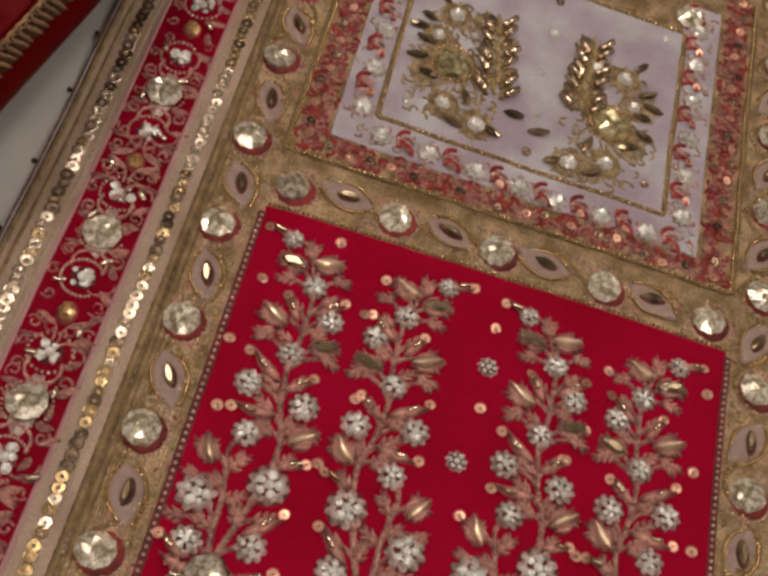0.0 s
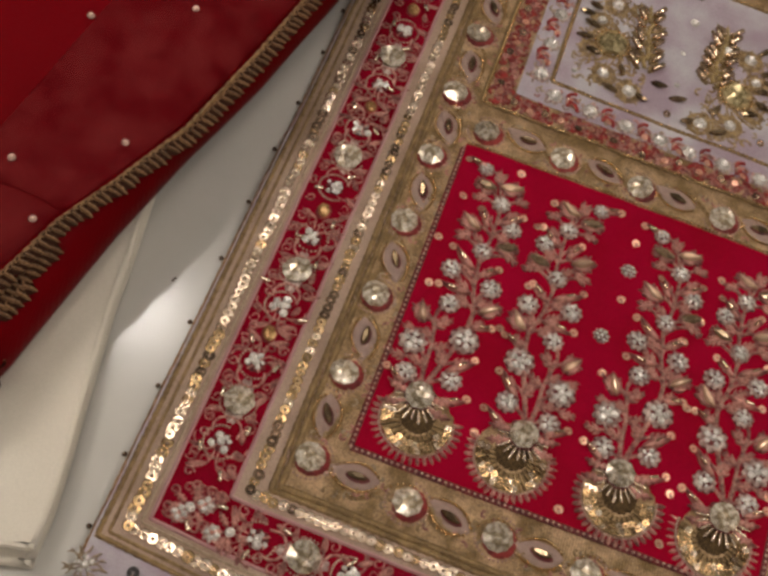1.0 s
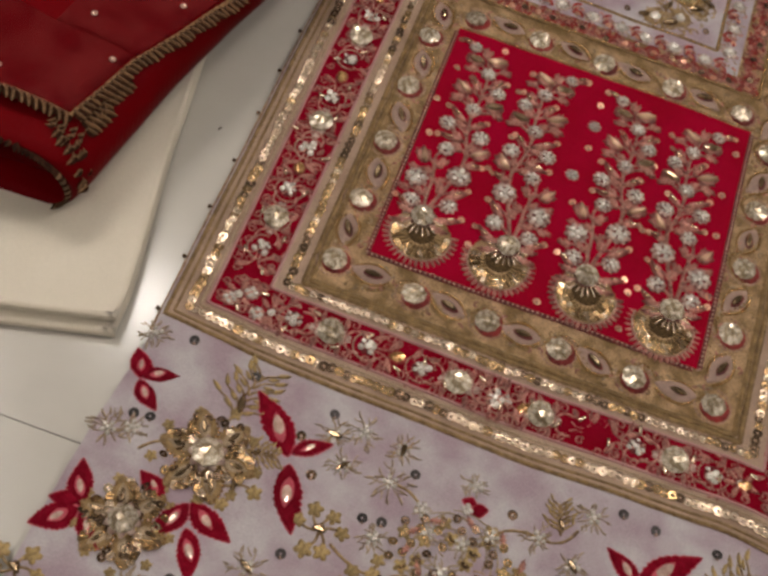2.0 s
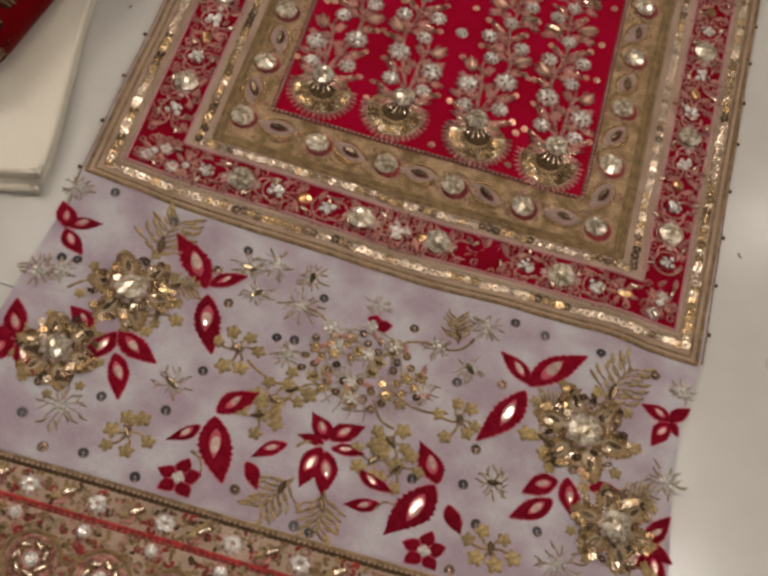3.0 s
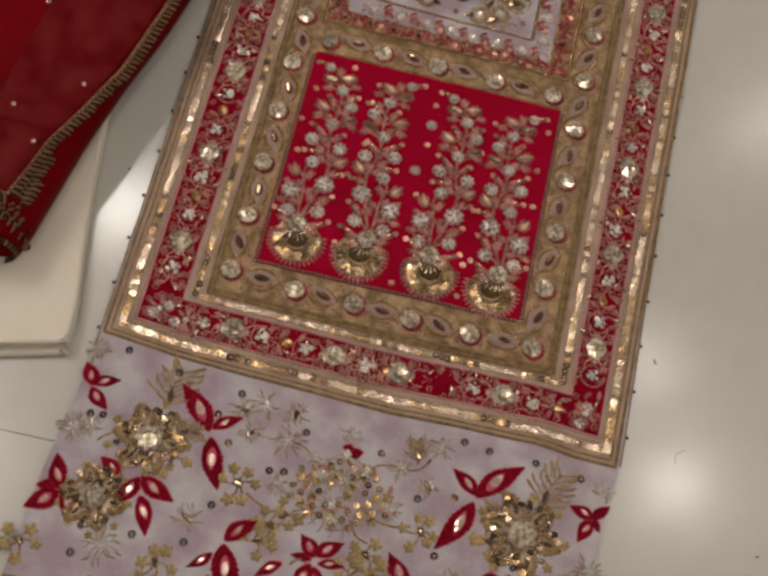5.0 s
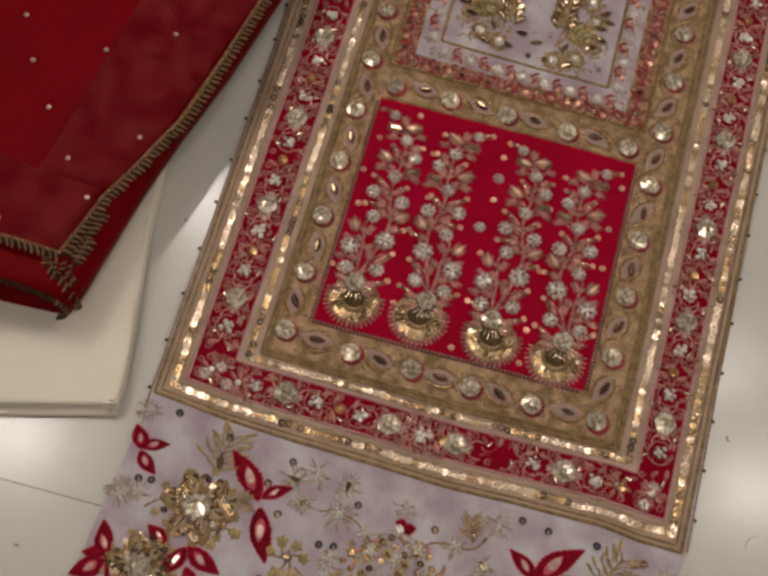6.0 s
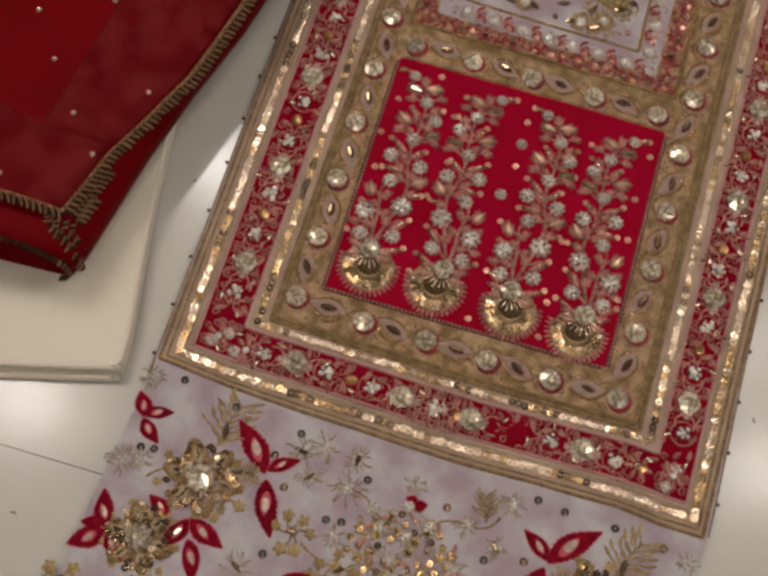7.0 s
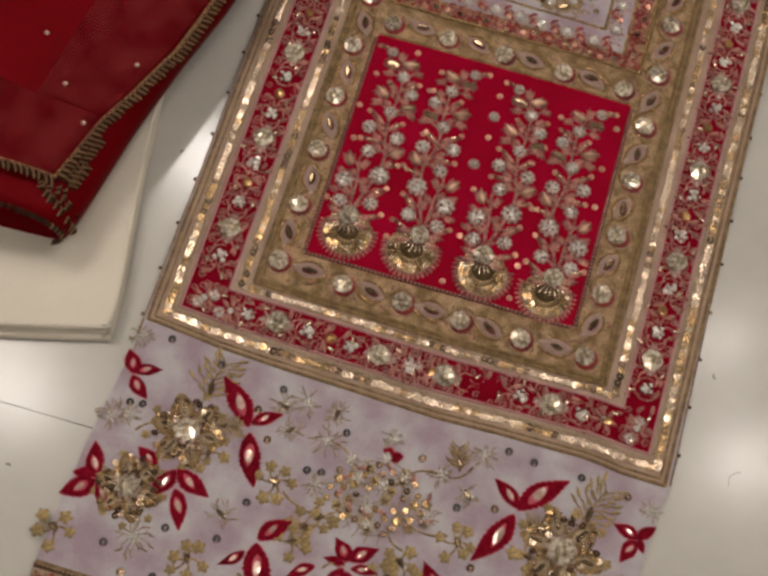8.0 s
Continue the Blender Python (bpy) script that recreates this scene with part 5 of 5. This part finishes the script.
# ---- hem ----
hem = part("hem_border", sheet(0, 0.31, -0.289, -0.2085, 0.0006, 0.004, lambda u, v: (side(v)[0] + 0.0008 + (side(v)[1] - side(v)[0] - 0.0016) * u / 0.31, v), 0.0006).mesh("hem_border", BEIGE, smooth=True), kurta, label="rose-beige hem border with gold braid and crystals")
for y, r, m in ((-0.2090, 0.0010, OLIVE), (-0.2110, 0.0010, UMBER), (-0.2252, 0.0010, RUST), (-0.2268, 0.0005, RUST)):
    line("braid", [(-0.1655, y), (0.146, y - 0.0018)], m, r, 0.0006, hem, 0.28, 0.0009, flat)
for k in range(11):
    x = -0.1480 + 0.0288 * k
    y = -0.2185 - 0.0006 * k * 0.4
    part("pale_rosette", PALEROSETTES[k % 3], hem, lay(x, y, 0.0007, 0, 0.0052))
    for e in range(6):
        stone(hem, x + 0.0026 * math.cos(e * 1.047), y + 0.0022 * math.sin(e * 1.047), 0.0016, 0.0012, STARS, "rhinestone", None, 25)
    part("gold_leaf", GOLDLEAF[k % 3], hem, lay(x + 0.010, y - 0.003, 0.0007, -50, 0.011))
    part("bugle_bead", BUGLE, hem, lay(x + 0.0135, y - 0.001, 0.0013, -55, 0.0068))
    for e in range(3):
        part("thread_leaf", ROSELEAF[e], hem, lay(x + 0.011 + 0.002 * e, y - 0.005, 0.0008, -70 + 30 * e, 0.006))
    g = Geo()
    cx, cy = x + 0.012, y - 0.0290
    for e in range(4):
        cord(g, curl(cx, cy, 0.0118 - 0.0026 * e, 0.0114 - 0.0026 * e, 60 * e, 60 * e + 340, 26), 0.001, 0.0008, 0.9, e % 2, 5, 0.25)
    for e in range(10):
        a = e * 0.628
        g.add(*blade(0.0055, 0.003, 0.0008, 0, 0.1, 1, 7), e % 2, Matrix.Translation((cx + 0.004 * math.cos(a), cy + 0.004 * math.sin(a), ground(cx, cy) + 0.0009)) @ Matrix.Rotation(a - 1.57, 4, "Z"))
    part("roundel", g.mesh("roundel", OLIVE, ROSE, smooth=True), hem)
    for e in range(7):
        a = e * 0.9
        part("bugle_bead", BUGLE, hem, lay(cx + 0.0055 * math.cos(a), cy + 0.0055 * math.sin(a), 0.0017, math.degrees(a), 0.005))
    stone(hem, cx, cy, 0.0032, 0.0014, STARS, "rhinestone")
    stone(hem, x - 0.0012, y - 0.0125, 0.0030, 0.0012, STARS, "rhinestone")
    part("rosette", ROSETTES[k % 3], hem, lay(x - 0.0012, y - 0.0125, 0.0008, 0, 0.0044))

# chain of pale beads on the hem's braid, and dense couching over its ground
part("bead_line", beads(Geo(), along([(-0.1655, -0.2101), (0.146, -0.2119)], 0.0023), 0.0007, 0.0016).mesh("bead_line", PEARL, smooth=True), hem)
g = Geo()
for k in range(3400):
    x, y = pick.uniform(-0.164, 0.145), pick.uniform(-0.286, -0.2135)
    if abs(y + 0.226) < 0.0022:
        continue
    a = pick.uniform(0, 360)
    cord(g, curl(x, y, pick.uniform(1.0, 2.6) * 0.001, 0.0008, a, a + pick.uniform(90, 240), 6), 0.0008, 0.0006, 0.8, (0, 1, 0, 2, 4, 0, 3)[k % 7], 4, 0.12)
part("couched_thread", g.mesh("couched_thread", OLIVE, ROSE, PALE, RUST, UMBER, smooth=True), hem)

# small dark beads on the side seams
for k in range(15):
    y = -0.062 + 0.0305 * k + pick.uniform(-2, 2) * 0.001
    a, b = side(y)
    part("seam_bead", DARKSTUD, body, Matrix.Translation((a - 0.0028, y, ground(a, y) - 0.003)) @ Matrix.Diagonal((0.0011, 0.0011, 0.0014, 1)), "dark seam bead")
    part("seam_bead", DARKSTUD, body, Matrix.Translation((b + 0.0026, y + 0.006, ground(b, y) - 0.003)) @ Matrix.Diagonal((0.0011, 0.0011, 0.0014, 1)), "dark seam bead")
# seam cords coloured dark to stand for the shadow line along each rim
line("seam_cord", [(side(y)[0] + 0.0002, y) for y in (k * 0.01 - 0.075 for k in range(48))], TRIM, 0.0014, -0.0012, body, 0.1, 0.002, flat)
line("seam_cord", [(side(y)[1] - 0.0002, y) for y in (k * 0.01 - 0.075 for k in range(48))], TRIM, 0.0014, -0.0012, body, 0.1, 0.002, flat)

# ---- folded cream cloth ----
cloth = thing("folded_cloth", "folded plain cream cotton cloth under the red dupatta", "cloth")


def fold_sheet(zt, thick, front, right, lean):
    """One fold: a pillow-edged slab whose front and right rims are rounded."""
    g = Geo()
    nu, nv = 46, 56
    x0, y1 = -0.62, 0.40
    verts = []
    prof = [(0.0, -0.5), (0.45, -0.46), (0.85, -0.25), (1.0, 0.0), (0.85, 0.25), (0.45, 0.46), (0.0, 0.5)]
    ring = []
    for k in range(nv + 1):
        y = y1 + (front - y1) * k / nv
        ring.append((right(y), y, 1.0, 0.0))
    ring += [(right(front), front, math.cos(a), -math.sin(a)) for a in (0.3, 0.6, 0.9, 1.2, 1.5)]
    for k in range(1, nu + 1):
        t = k / nu
        x = right(front) + (x0 - right(front)) * t
        ring.append((x, front + lean * (x - right(front)), 0.0, -1.0))
    cx, cy = x0, y1
    for x, y, nx, ny in ring:
        for o, q in prof:
            wob = 0.0006 * noise.noise(Vector((x * 30, y * 30, zt * 90)))
            verts.append((x + nx * (o - 1) * thick * 0.5, y + ny * (o - 1) * thick * 0.5, zt + (q - 0.5) * thick + wob))
    p = len(prof)
    n = len(ring)
    faces = [(k * p + s, (k + 1) * p + s, (k + 1) * p + s + 1, k * p + s + 1) for k in range(n - 1) for s in range(p - 1)]
    g.add(verts, [tuple(reversed(f)) for f in faces])
    # the upper face, as strips from the rounded rims inwards
    top = []
    for j in range(nv + 1):
        y = y1 + (front - y1) * j / nv
        for i in range(nu + 1):
            x = right(y) - thick * 0.5 + (x0 - right(y)) * (i / nu)
            rimy = front + lean * min(0.0, x - right(front)) + thick * 0.5
            yy = y1 + (rimy - y1) * j / nv
            top.append((x, yy, zt + 0.0011 * noise.noise(Vector((x * 16, yy * 16, 3))) * min(1, i / 4) * min(1, (nv - j) / 4)))
    w = nu + 1
    g.add(top, [(j * w + i, j * w + i + 1, (j + 1) * w + i + 1, (j + 1) * w + i) for j in range(nv) for i in range(nu)])
    return g


cloth_rim = lambda y: float(np.interp(y, (-0.09, -0.082, -0.065, -0.045, -0.023, 0.0, 0.02, 0.04, 0.08, 0.4), (-0.1715, -0.1714, -0.1722, -0.1755, -0.1800, -0.1842, -0.1880, -0.1905, -0.197, -0.22)))
part("lower_fold", fold_sheet(0.0015, 0.0055, -0.0835, lambda y: cloth_rim(y) - 0.0002, 0.26).mesh("lower_fold", CREAM, smooth=True), cloth)
part("middle_fold", fold_sheet(0.0046, 0.0026, -0.0785, lambda y: cloth_rim(y) - 0.0008, 0.26).mesh("middle_fold", CREAM, smooth=True), cloth)
part("upper_fold", fold_sheet(0.0096, 0.0046, -0.0795, lambda y: cloth_rim(y), 0.26).mesh("upper_fold", CREAM, smooth=True), cloth)

# ---- red dupatta ----
dupatta = thing("dupatta", "deep red silk dupatta, folded, with dark gold crochet edging", "scarf")
RIM_Y = (-0.050, -0.041, -0.029, -0.012, 0.038, 0.084, 0.131, 0.160, 0.40)
RIM_X = (-0.2125, -0.2105, -0.2065, -0.2035, -0.1945, -0.1845, -0.1715, -0.1655, -0.112)
EDGE_Y = (-0.019, 0.003, 0.022, 0.048, 0.083, 0.130, 0.16, 0.40)
EDGE_X = (-0.2180, -0.2118, -0.2070, -0.1965, -0.1842, -0.1725, -0.1665, -0.116)


def rim(y):
    return float(np.interp(y, RIM_Y, RIM_X))


def edge(y):
    return float(np.interp(y, EDGE_Y, EDGE_X))


HIGH = 0.0545


def crest(x, y):
    """Height of the folded stack's upper face."""
    d = min(1.0, max(0.0, (rim(y) - x) / 0.045))
    return HIGH * (0.72 + 0.28 * math.sin(0.5 * math.pi * d ** 0.6)) + 0.0022 * noise.noise(Vector((x * 14, y * 11, 7))) * d


def roll_layer(y0, y1, shrink, zlow, ztop):
    """A rolled fold: flat above, rounded along its right rim, open at its front."""
    g = Geo()
    ny, prof = 70, 26
    verts = []
    for j in range(ny + 1):
        y = y0 + (y1 - y0) * j / ny
        r = rim(max(y, -0.041)) - shrink
        half = (ztop - zlow) / 2
        line_pts = []
        for k in range(prof + 1):
            t = k / prof
            if t < 0.35:
                line_pts.append((-0.62 + (r - half * 1.1 + 0.62) * t / 0.35, zlow))
            elif t < 0.75:
                a = -math.pi / 2 + math.pi * (t - 0.35) / 0.4
                line_pts.append((r - half * 1.1 + half * 1.1 * math.cos(a), (zlow + ztop) / 2 + half * math.sin(a)))
            else:
                line_pts.append((r - half * 1.1 + (-0.62 - r + half * 1.1) * (t - 0.75) / 0.25, ztop))
        for x, z in line_pts:
            verts.append((x, y + 0.0016 * noise.noise(Vector((x * 20, z * 60, 2))), z + 0.0018 * noise.noise(Vector((x * 13, y * 13, z * 30)))))
    w = prof + 1
    g.add(verts, [(j * w + i, j * w + i + 1, (j + 1) * w + i + 1, (j + 1) * w + i) for j in range(ny) for i in range(prof)])
    return g


def thick(ob, t):
    mod = ob.modifiers.new("thickness", "SOLIDIFY")
    mod.thickness, mod.offset = t, -1
    return ob


thick(part("outer_roll", roll_layer(-0.039, 0.42, 0.0, 0.0105, 0.050).mesh("outer_roll", WINE, smooth=True), dupatta), 0.0012)
thick(part("inner_roll", roll_layer(-0.026, 0.42, 0.007, 0.017, 0.044).mesh("inner_roll", WINE, smooth=True), dupatta), 0.0012)
thick(part("core_roll", roll_layer(-0.020, 0.42, 0.014, 0.023, 0.038).mesh("core_roll", WINE, smooth=True), dupatta), 0.0012)


def top_sheet(near, far, y0, y1, up, step=60, slope=0.0):
    """Part of the top layer between two distances from its trimmed edge."""
    g = Geo()
    nu, nv = 40, step
    verts = []
    for j in range(nv + 1):
        y = y0 + (y1 - y0) * j / nv
        for i in range(nu + 1):
            x = near(y) + (far(y) - near(y)) * (i / nu)
            yy = y - slope * min(0.0, x + 0.246) * (j / nv)
            verts.append((x, yy, crest(x, yy) + up))
    w = nu + 1
    return g.add(verts, [tuple(reversed((j * w + i, j * w + i + 1, (j + 1) * w + i + 1, (j + 1) * w + i))) for j in range(nv) for i in range(nu)])


top = thick(part("top_layer", top_sheet(edge, lambda y: -0.62, -0.0185, 0.42, 0.001).mesh("top_layer", WINE, smooth=True), dupatta), 0.0012)
thick(part("sheer_band", top_sheet(lambda y: edge(y) - 0.003, lambda y: float(np.interp(y, (0.0, 0.026, 0.111, 0.42), (-0.25, -0.246, -0.235, -0.19))), 0.0265, 0.42, 0.0018).mesh("sheer_band", SHEER, smooth=True), dupatta, label="sheer paler red organza band"), 0.0004)
thick(part("sheer_band", top_sheet(lambda y: edge(y) - 0.003, lambda y: -0.6, -0.0175, 0.026, 0.0018, 16, 0.2).mesh("sheer_band", SHEER, smooth=True), dupatta, label="sheer paler red organza band"), 0.0004)

# crochet edging: overlapping loops along the top layer's edges, dark sheets for their shaded gaps
LOOP = Geo()
LOOP.add(*blade(0.0150, 0.0042, 0.0020, 0, 0.25, 1, 10, 0.0, 0.0, 0.6), 0, Matrix.Translation((-0.0015, -0.001, 0.0014)) @ Matrix.Rotation(radians(-70), 4, "Z"))
cord(LOOP, bend(-0.0022, -0.0040, -0.0018, 0.0040, -0.2, 7), 0.0008, 0.0012, 0.9, 0, 6, 0.1, lie=False)
# near-black sheet under the tooth, painted shade between the loops
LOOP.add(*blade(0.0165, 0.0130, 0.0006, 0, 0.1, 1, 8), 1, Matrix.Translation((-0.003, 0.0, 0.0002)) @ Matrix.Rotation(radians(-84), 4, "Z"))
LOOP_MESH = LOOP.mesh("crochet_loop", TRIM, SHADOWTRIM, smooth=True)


def roll_height(x, y):
    """Height of the outer roll's skin at x."""
    cx = rim(max(y, -0.041)) - 0.0217
    return 0.0303 + 0.0198 * math.sqrt(max(0.0, 1 - max(0.0, (x - cx) / 0.0217) ** 2))


def trim_along(pts, height, down, size):
    for k in range(1, len(pts)):
        (ax, ay), (x, y) = pts[k - 1], pts[k]
        heading = math.degrees(math.atan2(y - ay, x - ax))
        m = Matrix.Translation((x, y, height(x, y))) @ Matrix.Rotation(radians(heading - 90), 4, "Z") @ Matrix.Rotation(radians(down), 4, "Y")
        m = m @ Matrix.Rotation(radians(pick.uniform(-9, 9) + 14), 4, "Z") @ Matrix.Scale(size * pick.uniform(0.9, 1.1), 4)
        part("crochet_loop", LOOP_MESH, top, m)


right_path = [(edge(y), y) for y in (-0.0185 + 0.002 * k for k in range(206))]
front_path = [(-0.42, -0.0185), (-0.2180, -0.0185)]
on_top = lambda x, y: crest(min(x, edge(y)), y) + 0.0030
on_roll = lambda x, y: roll_height(x, y) + 0.0022
trim_along(along(right_path, 0.0034), on_top, 27, 0.38)
trim_along(along(front_path, 0.0034), on_top, 30, 0.34)
for row, (count, off) in enumerate(((18, 0.0034), (9, 0.0062))):
    trim_along(along([(x + off * (1 - 0.25 * k / count), y - 0.002 * row) for k, (x, y) in enumerate(right_path[:count])], 0.0032), on_roll, 30 + 10 * row, 0.38)
fall_path = [(-0.2185, -0.0195), (-0.2180, -0.0255), (-0.2120, -0.0300), (-0.2050, -0.0345), (-0.2035, -0.0365)]
trim_along(along(fall_path, 0.0030), on_roll, 20, 0.34)
for shift in (-0.004, 0.004, 0.007):
    trim_along(along([(x + shift, y + 0.0015) for x, y in fall_path[:3]], 0.0030), on_roll, 24, 0.34)
g = Geo()
for path, shift in ((right_path, (-0.0012, 0.0)), (front_path, (0.0, 0.0012))):
    pts = along([(x + shift[0], y + shift[1]) for x, y in path], 0.0014)
    n0 = len(g.v)
    cord(g, pts, 0.0008, 0.0, 0.8, 0, 5, 0.3, lie=False)
    g.v[n0:] = [(x, y, z + crest(x, y) + 0.0018) for x, y, z in g.v[n0:]]
part("edge_cord", g.mesh("edge_cord", TRIM, smooth=True), top)
# the roll's own edging round its open front, mostly coloured as if in shade
g = Geo()
for layer, (y, shrink, zlow, ztop) in enumerate(((-0.0395, 0.0, 0.0105, 0.050), (-0.0265, 0.007, 0.017, 0.044))):
    half = (ztop - zlow) / 2
    for k in range(30):
        a = -0.9 + (math.pi / 2 + 0.9) * k / 29
        r = rim(-0.041) - shrink
        px, pz = r - half * 1.1 + half * 1.1 * math.cos(a), (zlow + ztop) / 2 + half * math.sin(a)
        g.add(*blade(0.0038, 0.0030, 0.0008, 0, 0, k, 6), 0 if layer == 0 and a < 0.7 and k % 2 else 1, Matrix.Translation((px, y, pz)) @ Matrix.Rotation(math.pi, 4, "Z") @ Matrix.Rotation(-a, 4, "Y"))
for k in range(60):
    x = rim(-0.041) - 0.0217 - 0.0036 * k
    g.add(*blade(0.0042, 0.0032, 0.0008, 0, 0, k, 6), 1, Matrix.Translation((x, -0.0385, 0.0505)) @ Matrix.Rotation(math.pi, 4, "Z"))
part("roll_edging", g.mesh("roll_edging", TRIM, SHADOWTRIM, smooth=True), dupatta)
for x, y in ((-237, 110), (-275, 92), (-255, 65), (-233, 37), (-215.5, 18), (-201, 63), (-202, 132), (-256, -8), (-295, 40), (-290, 120), (-240, 155), (-280, 160), (-200, 185), (-320, 80), (-300, 5), (-232, 200)):
    x, y = x * 0.001, y * 0.001
    part("stud", STUD, dupatta, Matrix.Translation((x, y, crest(x, y) + 0.0022)) @ Matrix.Diagonal((0.0016, 0.0016, 0.0014, 1)))
for x, y, z in ((-187, 88, 25), (-194, 38, 27), (-202, -16, 27), (-173, 132, 27)):
    part("stud", STUD, dupatta, Matrix.Translation((rim(y * 0.001) - 0.0005, y * 0.001, z * 0.001 + 0.004)) @ Matrix.Rotation(radians(70), 4, "Y") @ Matrix.Diagonal((0.0019, 0.0019, 0.0014, 1)))

# ---- scraps of lint on the floor ----
for x, y, size, turn, bow in ((187, -60, 0.011, 60, 0.25), (166, -4, 0.003, 120, 0.2), (231, -132, 0.0026, 100, 0.1), (236, -108, 0.002, 10, 0.2), (-200, -165, 0.003, 0, 0.2), (-174, 44, 0.0025, 70, 0.1)):
    c, s = math.cos(radians(turn)), math.sin(radians(turn))
    x, y = x * 0.001, y * 0.001
    g = cord(Geo(), bend(x - c * size / 2, y - s * size / 2, x + c * size / 2, y + s * size / 2, bow), 0.00016 if size > 0.0035 else 0.0005, FLOOR, 0.8, lie=False)
    tagged(part("lint", g.mesh("lint", LINT, smooth=True)), "tiny dark scrap of thread lying on the glossy floor", "lint", "scraps of lint")
